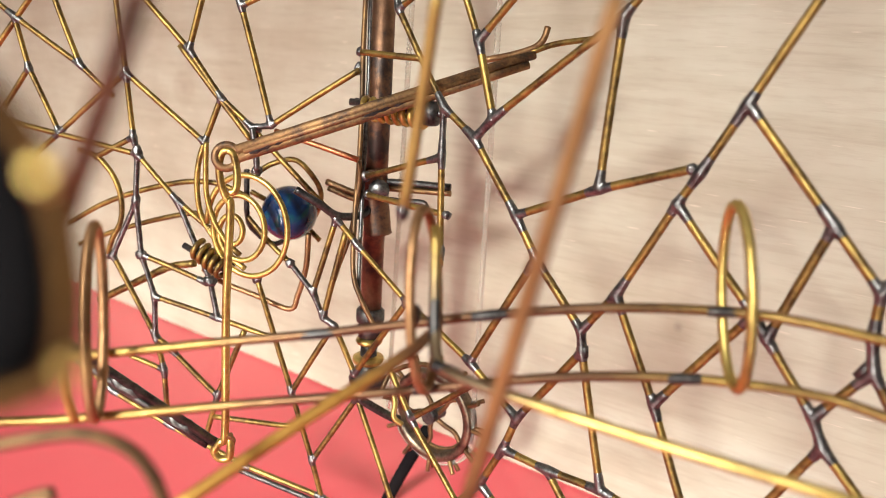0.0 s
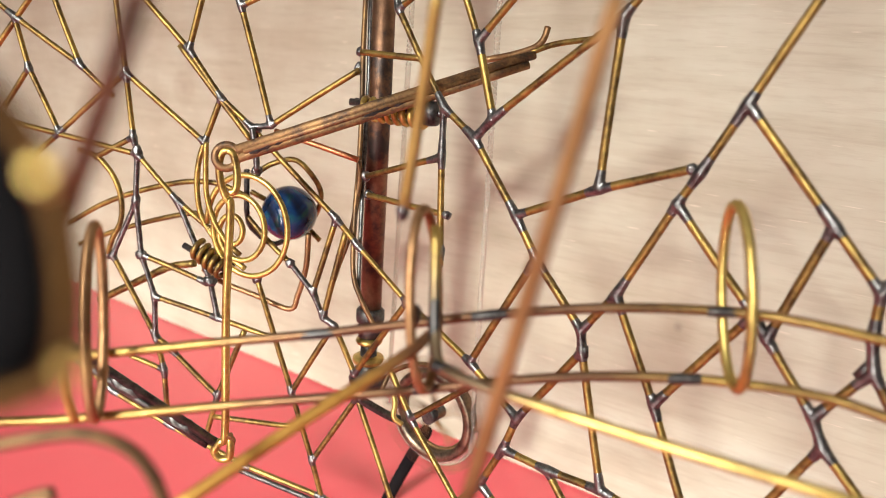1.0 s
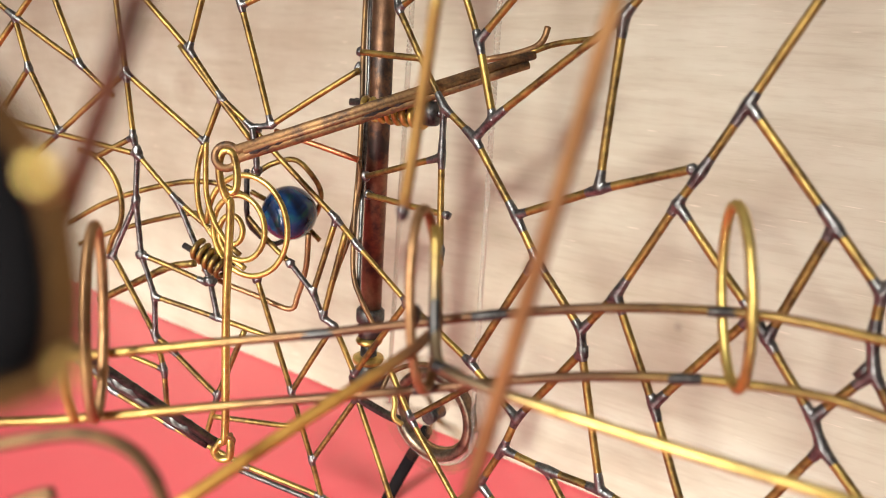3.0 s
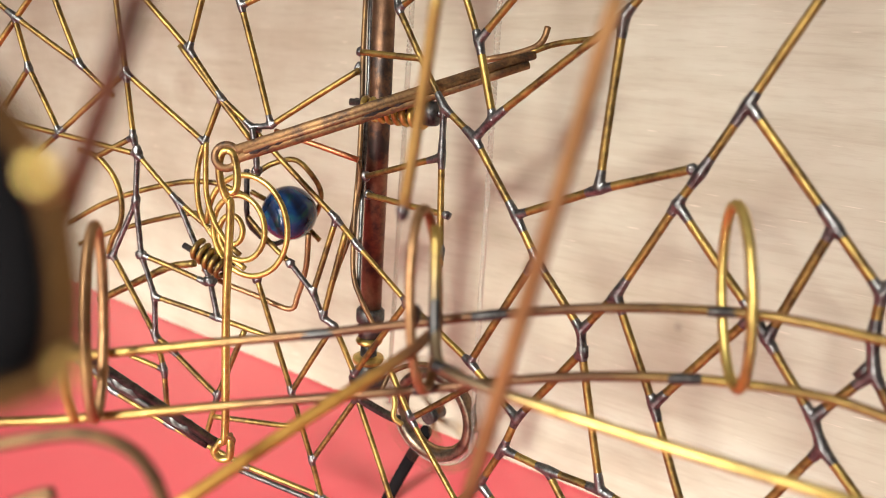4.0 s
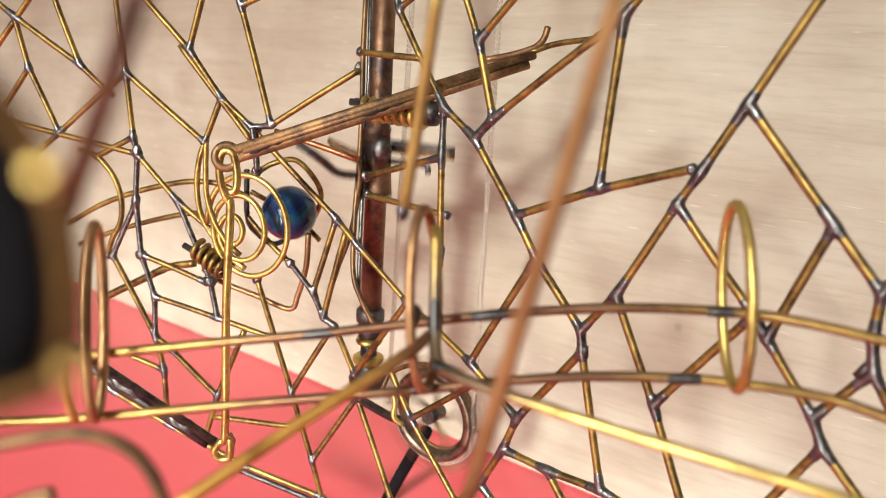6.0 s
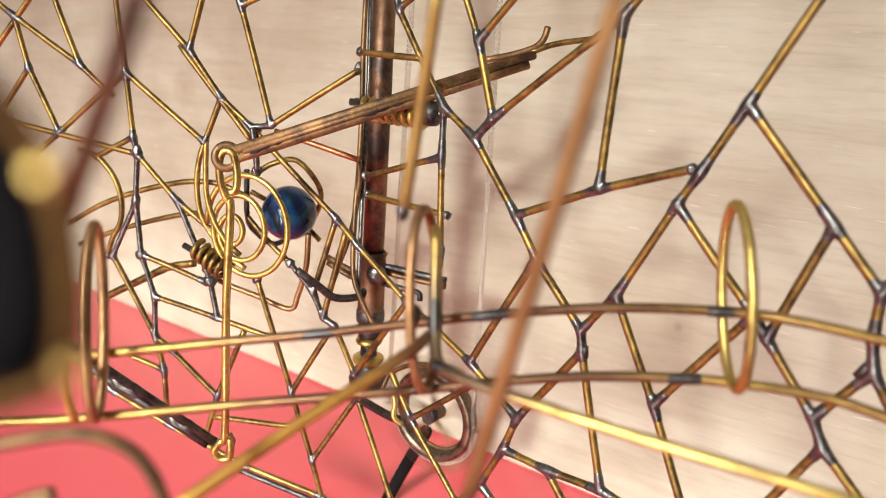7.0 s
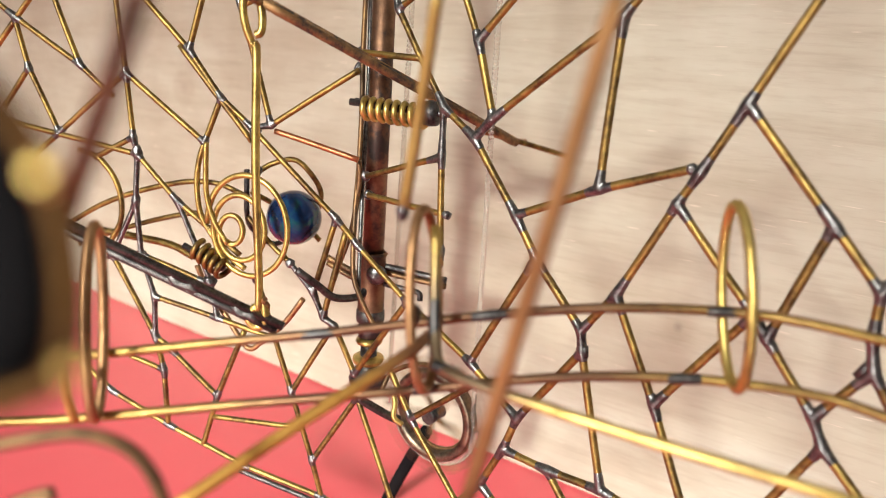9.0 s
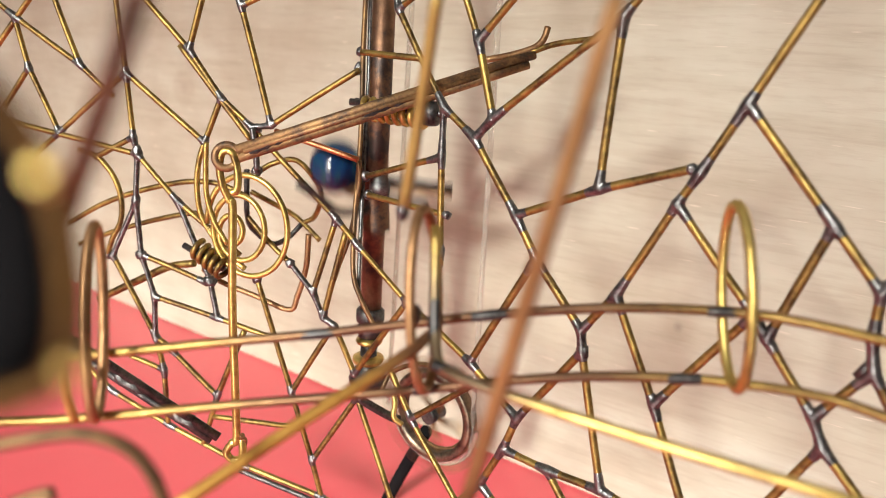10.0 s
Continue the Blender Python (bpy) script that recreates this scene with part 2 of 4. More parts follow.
def opening_wall():
    """Unseen added wall; its opening admits daylight, shading the board's top and right."""
    x0, x1, z0, z1 = OPENING_AT.x - 0.46, OPENING_AT.x + 0.46, OPENING_AT.z - 0.5, OPENING_AT.z + 0.5
    bm = bmesh.new()
    box(bm, (-1.6, -1.6, -0.75), (1.6, -1.5, z0))
    box(bm, (-1.6, -1.6, z1), (1.6, -1.5, 1.80))
    box(bm, (-1.6, -1.6, z0), (x0, -1.5, z1))
    box(bm, (x1, -1.6, z0), (1.6, -1.5, z1))
    tagged(part("wall_south", bm, PLASTER, None, "unseen pale plaster wall added with an opening that shapes the sunlight", False), kind="structure")


opening_wall()


def red_table():
    """The table under the machine: a red top on four legs."""
    table = new("table")
    table.location = (-0.1, 0.28, -0.75)
    tagged(table, "table with a smooth glossy red top", "table")
    part("tabletop", box(bmesh.new(), (-0.8, -0.73, 0.72), (0.8, 0.72, 0.75), 0.004), RED, table, "", False)
    for x in (-0.74, 0.74):
        for y in (-0.67, 0.66):
            part("leg", box(bmesh.new(), (x - 0.025, y - 0.025, 0), (x + 0.025, y + 0.025, 0.72), 0.003), FLOORING, table, "", False)


red_table()


def back_panel():
    """The pale wooden board that stands behind the machine."""
    bm = bmesh.new()
    box(bm, (-0.75, 0.0, 0.0), (0.55, 0.018, 0.62), 0.0012)
    ob = part("back_panel", bm, WOOD, None, "", False)
    way = Vector((0.8267, -0.5626, 0))
    ob.matrix_world = Matrix.Translation((-0.0488, 0.3661, 0.0002)) @ Matrix.Rotation(math.atan2(way.y, way.x), 4, "Z")
    tagged(ob, "pale birch wood board standing upright on the red table", "wooden board", kind="structure")


back_panel()

# ---- the machine ----
BASE = Vector((0, 0.24, 0))
machine = new("marble_machine")
machine.location = BASE
tagged(machine, "soldered brass wire marble machine with lift, levers and lattice", "marble machine")

ends = {}
rng = random.Random(7)


def strut(ax, ay, az, bx, by, bz, radius=0.98, mat=None):
    """A straight piece of the lattice between two soldered joints."""
    a, b = Vector((ax, ay, az)), Vector((bx, by, bz))
    for p, q in ((a, b), (b, a)):
        ends.setdefault(tuple(p), []).append((q - p).normalized())
    radius *= 1.12 if ax + bx > 10 else 1.0
    bow = Vector([rng.uniform(-1, 1) for _ in range(3)]) * 0.004 * (b - a).length
    wire("strut", [a, a.lerp(b, 0.5) + bow, b], radius * rng.uniform(0.96, 1.04), mat or BRASS, machine)


def melt(ob):
    """Runs the pieces of a solder joint together into one smooth lump."""
    skin = ob.modifiers.new("melt", "REMESH")
    skin.mode, skin.voxel_size, skin.use_smooth_shade = "VOXEL", 0.00024, True
    even = ob.modifiers.new("even", "SMOOTH")
    even.factor, even.iterations = 0.5, 7
    return ob


def solder_joints():
    """A lump of solder that runs along each wire and hangs in a hollow web between them."""
    for at, ways in ends.items():
        if len(ways) < 2:
            continue
        bm = bmesh.new()
        c = Vector(at)
        near = at[0] > 5
        size = 1.12 if near else 1.0
        lump = bmesh.ops.create_icosphere(bm, subdivisions=2, radius=0.00135 * size)["verts"]
        for v in lump:
            v.co = mm(c) + v.co * (1 + 0.15 * noise.noise(v.co * 900 + c))
        # the solder runs further along the wires of the panel with the larger mesh
        reach = [rng.uniform(2.6, 5.6) if at[0] > -5 else rng.uniform(1.7, 3.6) for _ in ways]
        for way, far in zip(ways, reach):
            line = [c + way * far * t for t in (0, 0.15, 0.3, 0.45, 0.6, 0.8, 1.0)]
            sweep(bm, line, [r * size * rng.uniform(0.96, 1.04) for r in (1.4, 1.34, 1.28, 1.22, 1.17, 1.12)] + [1.06 * size], 12)
        for i, one in enumerate(ways):
            for j, two in enumerate(ways[:i]):
                if one.dot(two) < -0.55:
                    continue
                web = min(reach[i], reach[j]) * 0.8
                for u in (1.0, 0.66, 0.36):
                    p, q = one * web * u, two * web * u
                    line = [c + p * (1 - t) ** 2 + q * t * t for t in (0, 0.2, 0.4, 0.5, 0.6, 0.8, 1)]
                    sweep(bm, line, 0.72 * size, 8)
        melt(part("solder_joint", bm, SOLDER, machine, "grey solder joint"))


strut(-156.6, 28.0, 183.4,  -149.0, 26.2, 178.4)
strut(-149.0, 26.2, 178.4,  -125.0, 20.6, 164.3)
strut(-125.0, 20.6, 164.3,  -113.1, 17.7, 154.9)
strut(-149.0, 26.2, 178.4,  -144.7, 25.2, 161.7)
strut(-144.7, 25.2, 161.7,  -134.4, 22.8, 140.7)
strut(-144.7, 25.2, 161.7,  -155.6, 27.8, 147.8)
strut(-125.0, 20.6, 164.3,  -133.7, 22.6, 186.4)
strut(-134.4, 22.8, 140.7,  -108.1, 16.6, 163.0)
strut(-108.1, 16.6, 163.0,  -110.8, 17.2, 187.9)
strut(-134.4, 22.8, 140.7,  -145.1, 25.3, 131.8)
strut(-153.3, 27.2, 142.6,  -104.8, 15.8, 136.3)
strut(-108.1, 16.6, 163.0,  -80.2, 10.0, 142.7)
strut(-108.1, 16.6, 163.0,  -106.1, 16.1, 141.9)
strut(-106.1, 16.1, 141.9,  -104.8, 15.8, 136.3, mat=SOLDER)
strut(-106.1, 16.1, 141.9,  -121.0, 19.6, 133.5)
strut(-102.4, 15.2, 188.4,  -85.1, 11.1, 171.8)
strut(-85.1, 11.1, 171.8,  -79.9, 9.9, 189.5)
strut(-85.1, 11.1, 171.8,  -74.3, 8.6, 157.6)
strut(-74.3, 8.6, 157.6,  -63.7, 6.0, 149.1)
strut(-74.3, 8.6, 157.6,  -80.2, 10.0, 142.7)
strut(-63.7, 6.0, 149.1,  -57.2, 4.5, 150.4, mat=SOLDER)
strut(-67.3, 6.9, 186.2,  -69.0, 7.3, 190.1)
strut(-67.3, 6.9, 186.2,  -59.4, 5.0, 189.9)
strut(-67.3, 6.9, 186.2,  -57.2, 4.5, 150.4)
strut(-57.2, 4.5, 150.4,  -29.0, -2.1, 169.7)
strut(-28.5, -2.3, 175.0,  -9.6, -15.2, 174.6)
strut(-63.7, 6.0, 149.1,  -34.8, -0.8, 122.8)
strut(-34.8, -0.8, 122.8,  -27.6, -2.5, 115.0)
strut(-27.6, -2.5, 115.0,  -10.0, -14.8, 101.1)
strut(-10.0, -14.8, 101.1,  10.2, -31.3, 89.7)
strut(10.2, -31.3, 89.7,  24.1, -42.5, 78.4)
strut(-50.0, 2.8, 105.8,  -41.9, 0.9, 96.9, mat=SOLDER)
strut(-41.9, 0.9, 96.9,  -38.2, 0.0, 88.6, mat=SOLDER)
strut(-38.2, 0.0, 88.6,  -34.2, -0.9, 86.2, mat=SOLDER)
strut(-34.8, -0.8, 122.8,  -41.9, 0.9, 96.9)
strut(-31.5, -1.6, 118.6,  -38.2, 0.0, 88.6)
strut(-61.7, 5.6, 98.6,  -48.8, 2.5, 59.5)
strut(-48.8, 2.5, 59.5,  -40.8, 0.6, 34.7)
strut(-40.8, 0.6, 34.7,  -36.2, -0.4, 18.4)
strut(-40.8, 0.6, 34.7,  -25.5, -3.0, 62.0)
strut(-25.5, -3.0, 62.0,  -11.0, -14.0, 29.3)
strut(-48.8, 2.5, 59.5,  -34.6, -0.8, 86.2)
strut(-10.0, -14.8, 101.1,  -26.8, -2.7, 70.3)
strut(-34.2, -0.9, 86.2,  -26.8, -2.7, 70.3)
strut(-115.8, 18.4, 99.4,  -106.1, 16.1, 119.6, mat=SOLDER)
strut(-104.8, 15.8, 136.3,  -106.1, 16.1, 119.6, mat=SOLDER)
strut(-106.1, 16.1, 119.6,  -104.7, 15.7, 101.3, mat=SOLDER)
strut(-104.7, 15.7, 101.3,  -100.0, 14.6, 86.5, mat=SOLDER)
strut(-100.0, 14.6, 86.5,  -100.2, 14.7, 71.7, mat=SOLDER)
strut(-100.2, 14.7, 71.7,  -97.1, 13.9, 59.0)
strut(-97.1, 13.9, 59.0,  -96.1, 13.7, 37.4)
strut(-115.8, 18.4, 99.4,  -100.2, 14.7, 71.7)
strut(-104.7, 15.7, 101.3,  -80.3, 10.0, 94.6)
strut(-100.0, 14.6, 86.5,  -76.2, 9.0, 82.3)
strut(-76.2, 9.0, 82.3,  -56.2, 4.3, 78.3)
strut(-76.2, 9.0, 82.3,  -78.8, 9.6, 95.6, mat=SOLDER)
strut(-104.8, 15.8, 136.3,  -90.4, 12.4, 121.9)
strut(-90.4, 12.4, 121.9,  -67.8, 7.0, 106.0)
strut(-90.4, 12.4, 121.9,  -78.8, 9.6, 95.6, mat=SOLDER)
strut(-80.3, 10.0, 94.6,  -78.8, 9.6, 95.6, mat=SOLDER)
strut(-93.7, 13.2, 67.2,  -76.5, 9.1, 52.7)
strut(-76.5, 9.1, 52.7,  -66.1, 6.6, 79.5)
strut(-76.5, 9.1, 52.7,  -82.2, 10.4, 32.2)
strut(-129.7, 21.7, 55.4,  -118.4, 19.0, 46.7)
strut(-118.4, 19.0, 46.7,  -95.7, 13.6, 37.4)
strut(-95.7, 13.6, 37.4,  -66.3, 6.7, 27.1)
strut(-66.3, 6.7, 27.1,  -37.5, -0.1, 21.2)
strut(-37.5, -0.1, 21.2,  -28.3, -2.3, 18.4)
strut(-110.3, 17.1, 62.2,  -97.1, 13.9, 59.0)
strut(-78.3, 9.5, 44.3,  -44.4, 1.5, 46.5)
strut(-100.2, 14.7, 71.7,  -93.7, 13.2, 67.2)
strut(-17.5, -8.8, 187.9,  -18.8, -7.7, 192.5, mat=SOLDER)
strut(-17.5, -8.8, 187.9,  -12.3, -13.0, 192.0)
strut(-17.5, -8.8, 187.9,  -2.5, -21.0, 161.9)
strut(-2.5, -21.0, 161.9,  6.6, -28.3, 154.6)
strut(6.6, -28.3, 154.6,  18.9, -38.3, 136.0)
strut(18.9, -38.3, 136.0,  24.8, -43.1, 125.6)
strut(24.8, -43.1, 125.6,  37.1, -53.0, 110.0)
strut(6.6, -28.3, 154.6,  10.9, -31.8, 160.6)
strut(10.9, -31.8, 160.6,  38.2, -54.0, 188.2)
strut(38.2, -54.0, 188.2,  41.3, -56.5, 193.5)
strut(10.9, -31.8, 160.6,  5.7, -27.6, 180.5)
strut(5.7, -27.6, 180.5,  0.9, -23.7, 192.8)
strut(5.7, -27.6, 180.5,  14.6, -34.8, 192.8)
strut(-2.5, -21.0, 161.9,  -2.2, -21.2, 147.8, mat=SOLDER)
strut(-2.2, -21.2, 147.8,  -0.5, -22.6, 116.0)
strut(-2.2, -21.2, 147.8,  -25.2, -3.1, 137.6)
strut(38.2, -54.0, 188.2,  37.2, -53.2, 147.2)
strut(37.2, -53.2, 147.2,  18.9, -38.3, 136.0)
strut(37.2, -53.2, 147.2,  55.0, -67.6, 155.8)
strut(71.0, -80.6, 193.8,  62.5, -73.7, 171.2)
strut(62.5, -73.7, 171.2,  56.2, -68.6, 154.9)
strut(56.2, -68.6, 154.9,  53.0, -66.0, 147.2)
strut(53.0, -66.0, 147.2,  43.6, -58.4, 122.0)
strut(43.6, -58.4, 122.0,  37.1, -53.0, 110.0)
strut(37.1, -53.0, 110.0,  37.9, -53.7, 104.5, mat=SOLDER)
strut(37.9, -53.7, 104.5,  24.1, -42.5, 78.4)
strut(24.1, -42.5, 78.4,  21.3, -40.3, 67.3)
strut(21.3, -40.3, 67.3,  15.9, -35.9, 52.8)
strut(15.9, -35.9, 52.8,  7.6, -29.1, 39.1)
strut(43.6, -58.4, 122.0,  54.2, -66.9, 97.2)
strut(54.2, -66.9, 97.2,  62.6, -73.8, 74.0)
strut(37.9, -53.7, 104.5,  45.8, -60.1, 68.3)
strut(21.3, -40.3, 67.3,  33.0, -49.8, 67.1)
strut(33.0, -49.8, 67.1,  45.8, -60.1, 68.3)
strut(45.8, -60.1, 68.3,  51.3, -64.7, 67.7)
strut(33.0, -49.8, 67.1,  38.4, -54.1, 59.0)
strut(24.8, -43.1, 125.6,  10.2, -31.3, 89.7)
strut(53.0, -66.0, 147.2,  69.3, -79.2, 126.1)
strut(69.3, -79.2, 126.1,  72.1, -81.5, 121.6)
strut(72.1, -81.5, 121.6,  81.5, -89.1, 107.3)
strut(81.5, -89.1, 107.3,  83.8, -91.0, 101.3)
strut(83.8, -91.0, 101.3,  91.6, -97.4, 91.9)
strut(72.1, -81.5, 121.6,  78.9, -87.0, 148.9)
strut(62.5, -73.7, 171.2,  78.9, -87.0, 148.9)
strut(78.9, -87.0, 148.9,  87.4, -93.9, 137.3)
strut(87.4, -93.9, 137.3,  89.0, -95.2, 141.3)
strut(87.4, -93.9, 137.3,  87.5, -94.0, 127.7)
strut(87.5, -94.0, 127.7,  88.6, -94.9, 121.0)
strut(88.6, -94.9, 121.0,  92.5, -98.1, 113.3)
strut(88.6, -94.9, 121.0,  81.5, -89.1, 107.3)
strut(83.8, -91.0, 101.3,  76.7, -85.2, 82.7)
strut(54.2, -66.9, 97.2,  69.3, -79.2, 126.1)
strut(-158.3, 28.4, 166.0,  -140.7, 24.3, 186.4)
strut(-88.4, 11.9, 173.0,  -63.7, 6.0, 144.7)
strut(-0.0, -22.9, 131.3,  -24.6, -3.2, 131.7)
strut(-6.5, -17.7, 63.1,  -14.8, -10.9, 77.7)
strut(-6.5, -17.7, 63.1,  10.8, -31.7, 82.2)
strut(-6.5, -17.7, 63.1,  10.4, -31.4, 41.5)
strut(15.9, -35.9, 52.8,  21.7, -40.6, 47.9)
solder_joints()

# free loops and bends of the lattice
wire("wire_stub", [(38.6, -54.3, 103.2), (38.3, -54.1, 106.2)], 1.05, STEEL, machine, "cut wire end past a joint")
wire("wire_stub", [(86.6, -93.2, 119.0), (88.0, -94.3, 122.4)], 1.1, STEEL, machine, "cut wire end past a joint")
wire("bent_wire", [(-66.3, 10.7, 118.6), (-62.0, 8.7, 114.7), (-56.0, 5.2, 110.1), (-50.2, 2.9, 105.9)], 0.95, BRASS, machine)
wire("bent_wire", [(-68.0, 5.6, 25.9), (-52.0, 2.2, 22.2), (-37.5, -1.6, 19.4)], 0.95, STEEL, machine, "blackened wire under the lowest strut")
wire("bent_wire", [(-137.2, 30.4, 106.7), (-122.9, 27.0, 115.4), (-109.2, 23.7, 121.5), (-96.0, 20.6, 125.8), (-85.3, 18.1, 128.0), (-76.0, 15.9, 127.7), (-66.7, 13.7, 124.5)], 0.95, BRASS, machine)
wire("bent_wire", [(-135.6, 34.6, 97.8), (-121.1, 31.2, 104.5), (-107.2, 27.9, 109.9), (-96.0, 25.2, 113.6), (-86.7, 23.1, 115.9)], 0.9, BRASS, machine)
wire("bent_wire", [(-127.0, 21.0, 135.6), (-120.1, 19.4, 133.8), (-114.4, 18.0, 128.1), (-111.7, 17.4, 120.6), (-112.1, 17.5, 112.5), (-115.5, 18.3, 106.0), (-118.0, 18.9, 99.5)], 0.98, BRASS, machine)
wire("bent_wire", [(-80.2, 10.0, 142.7), (-82.5, 10.5, 135.4), (-83.1, 10.6, 125.9), (-81.0, 10.1, 116.4), (-72.9, 8.2, 106.1), (-66.0, 6.6, 101.5)], 0.98, BRIGHT, machine)
wire("bent_wire", [(-78.8, 7.3, 143.2), (-79.1, 7.4, 134.3), (-78.9, 7.3, 125.8), (-76.5, 6.8, 117.5), (-71.7, 5.6, 110.0)], 0.9, BRIGHT, machine)
wire("bent_wire", [(-65.6, 16.5, 131.9), (-60.4, 19.1, 135.5), (-52.4, 17.2, 137.9), (-46.9, 17.1, 134.0), (-43.6, 21.5, 126.1), (-46.8, 29.0, 116.2), (-51.7, 31.0, 112.7)], 0.95, BRASS, machine)
wire("bent_wire", [(-63.0, 3.6, 149.4), (-61.9, 3.3, 143.4), (-61.2, 3.2, 135.8)], 1.0, SOLDER, machine)
wire("bent_wire", [(-28.9, 4.8, 141.0), (-28.5, 4.7, 134.6), (-30.2, 5.1, 119.3), (-35.1, 6.2, 103.1), (-39.4, 7.2, 87.1)], 0.9, OXIDE, machine)
wire("bent_wire", [(-56.4, 6.6, 148.4), (-46.2, 4.2, 146.2), (-28.6, 0.1, 142.0)], 0.95, RUDDY, machine, "reddish copper wire")
wire("post_wire", [(-30.8, 21.9, 194.6), (-30.3, 16.7, 175.1), (-29.4, 11.4, 155.6), (-29.1, 6.7, 137.9), (-29.3, 2.9, 123.7), (-28.6, -1.9, 106.0), (-25.2, -4.3, 97.0), (-20.0, -6.6, 88.4)], 0.85, OXIDE, machine, "dark wire along the post")
wire("post_wire", [(-29.5, 24.0, 194.8), (-28.1, 15.9, 164.5), (-27.8, 9.2, 139.5), (-27.2, 2.5, 114.4), (-26.6, -1.8, 98.4)], 0.7, SOLDER, machine, "tinned wire along the post")
wire("marble_rest", [(-69.3, 21.4, 132.7), (-69.1, 21.3, 115.8), (-65.6, 22.5, 109.6), (-60.8, 24.4, 106.0), (-56.2, 28.3, 107.6), (-51.7, 31.0, 112.7)], 0.95, STEEL, machine, "dull wire rest under the marble")
wire("marble_rest", [(-70.2, 29.6, 123.4), (-57.0, 31.5, 116.5), (-51.8, 30.9, 113.1), (-44.6, 27.5, 107.6)], 0.95, BRASS, machine)


def spiral():
    """The decorative spiral in the lattice: nearly three widening turns, leaning with the panel."""
    c, along = Vector((-70.0, 6.4, 114.6)), Vector((0.973, -0.230, 0))
    tip, lean = math.cos(radians(4)), math.sin(radians(4))
    line = []
    for i in range(150):
        s = i / 149 * 2.86 - 0.12
        x = -6 + 16 * s + (12 + 28 * s) * math.sin(s * math.tau)
        down = 8 - 4 * s + (16 + 31 * s) * math.cos(s * math.tau)
        line.append(c + 0.1885 * (along * (tip * x + lean * down) + Vector((0, 0, (lean * x - tip * down) / 0.966))) + Vector((0, 0.5 * math.sin(s * 5), 0)))
    part("spiral", sweep(bmesh.new(), line, 0.98, 10), BRIGHT, machine, "bright brass wire spiral")


spiral()

# the marble track in front
wire("rail", [(-83.1, -97.7, 111.4), (-69.7, -99.2, 114.5), (-41.2, -100.0, 119.9), (-23.5, -99.8, 122.8), (-6.0, -99.0, 125.9), (13.6, -99.2, 129.6), (34.8, -100.6, 132.8), (55.4, -103.1, 134.3), (68.2, -107.6, 134.5), (82.1, -112.5, 133.4)], 1.0, RAIL, machine, "long curved brass track rail, browned by the torch")
wire("rail", [(-87.3, -105.5, 101.5), (-67.2, -105.7, 104.4), (-39.7, -105.4, 109.0), (-22.3, -104.9, 111.6), (-1.8, -104.1, 114.7), (14.3, -104.4, 117.8), (29.9, -105.9, 120.6), (50.3, -108.3, 122.5), (69.1, -112.8, 122.8), (81.8, -117.9, 121.1)], 1.0, RAIL, machine, "long curved brass track rail, browned by the torch")
hoop("track_hoop", (53.2, -108.0, 138.9), (0.0, -7.0, 1.9), (-1.2, 4.3, 16.0), 1.0, BRIGHT, machine, "brass hoop round the track rails")
hoop("track_hoop", (-64.6, -104.7, 124.0), (-0.5, 4.7, -1.3), (-1.3, 4.7, 17.7), 1.0, COPPER, machine, "brass hoop round the track rails")
hoop("track_hoop", (-2.8, -104.4, 133.0), (2.5, 5.8, -1.4), (-1.2, 4.4, 16.2), 1.0, COPPER, machine, "brass hoop round the track rails")
wire("brace", [(15.7, -160.4, 186.6), (11.0, -157.7, 158.1), (4.6, -152.7, 118.8)], 1.05, TAN, machine, "tan copper brace wire")
wire("brace", [(-3.3, -124.1, 186.7), (-4.9, -120.7, 170.4), (-6.9, -117.8, 152.2)], 1.0, SATIN, machine)
wire("brace", [(-38.1, -139.8, 108.9), (-22.2, -127.2, 117.4), (-6.9, -115.5, 125.0), (-0.2, -105.8, 127.6)], 1.16, AMBER, machine, "amber brass brace wire")
wire("brace", [(-1.6, -100.8, 146.3), (-0.6, -108.6, 131.4), (0.6, -114.2, 125.0), (3.1, -118.2, 124.5), (12.5, -123.9, 124.0), (29.7, -131.6, 122.8), (44.7, -139.1, 122.5), (65.5, -146.9, 121.0)], 1.04, GOLDEN, machine, "golden brass brace wire")
wire("brace", [(-20.5, -188.1, 182.0), (-23.4, -187.5, 174.7), (-26.5, -186.8, 167.3), (-28.8, -185.4, 163.0)], 0.86, MAROON, machine, "wire coloured dark red-brown to stand in for shade")
wire("brace", [(-57.2, -155.8, 126.5), (-50.8, -154.4, 127.9), (-44.3, -153.2, 128.6), (-38.8, -152.6, 126.9), (-35.4, -152.6, 123.1), (-33.1, -153.2, 117.0)], 0.95, OXIDE, machine)
wire("brace", [(-53.8, -153.0, 117.7), (-48.9, -152.5, 119.4), (-50.1, -153.1, 117.3)], 0.8, OXIDE, machine)
wire("brace", [(-67.6, -111.6, 117.6), (-67.8, -110.6, 111.5), (-67.2, -109.6, 105.7)], 0.9, BRIGHT, machine)
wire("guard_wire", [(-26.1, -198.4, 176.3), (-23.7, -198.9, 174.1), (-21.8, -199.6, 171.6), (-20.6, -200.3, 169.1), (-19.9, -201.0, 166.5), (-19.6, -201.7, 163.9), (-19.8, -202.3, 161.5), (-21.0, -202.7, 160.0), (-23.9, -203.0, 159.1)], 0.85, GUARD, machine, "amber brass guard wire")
wire("guard_wire", [(-27.8, -197.2, 177.6), (-24.6, -197.8, 175.0), (-22.6, -198.6, 171.9), (-22.0, -199.3, 170.2)], 0.5, SATIN, machine, "amber brass guard wire")
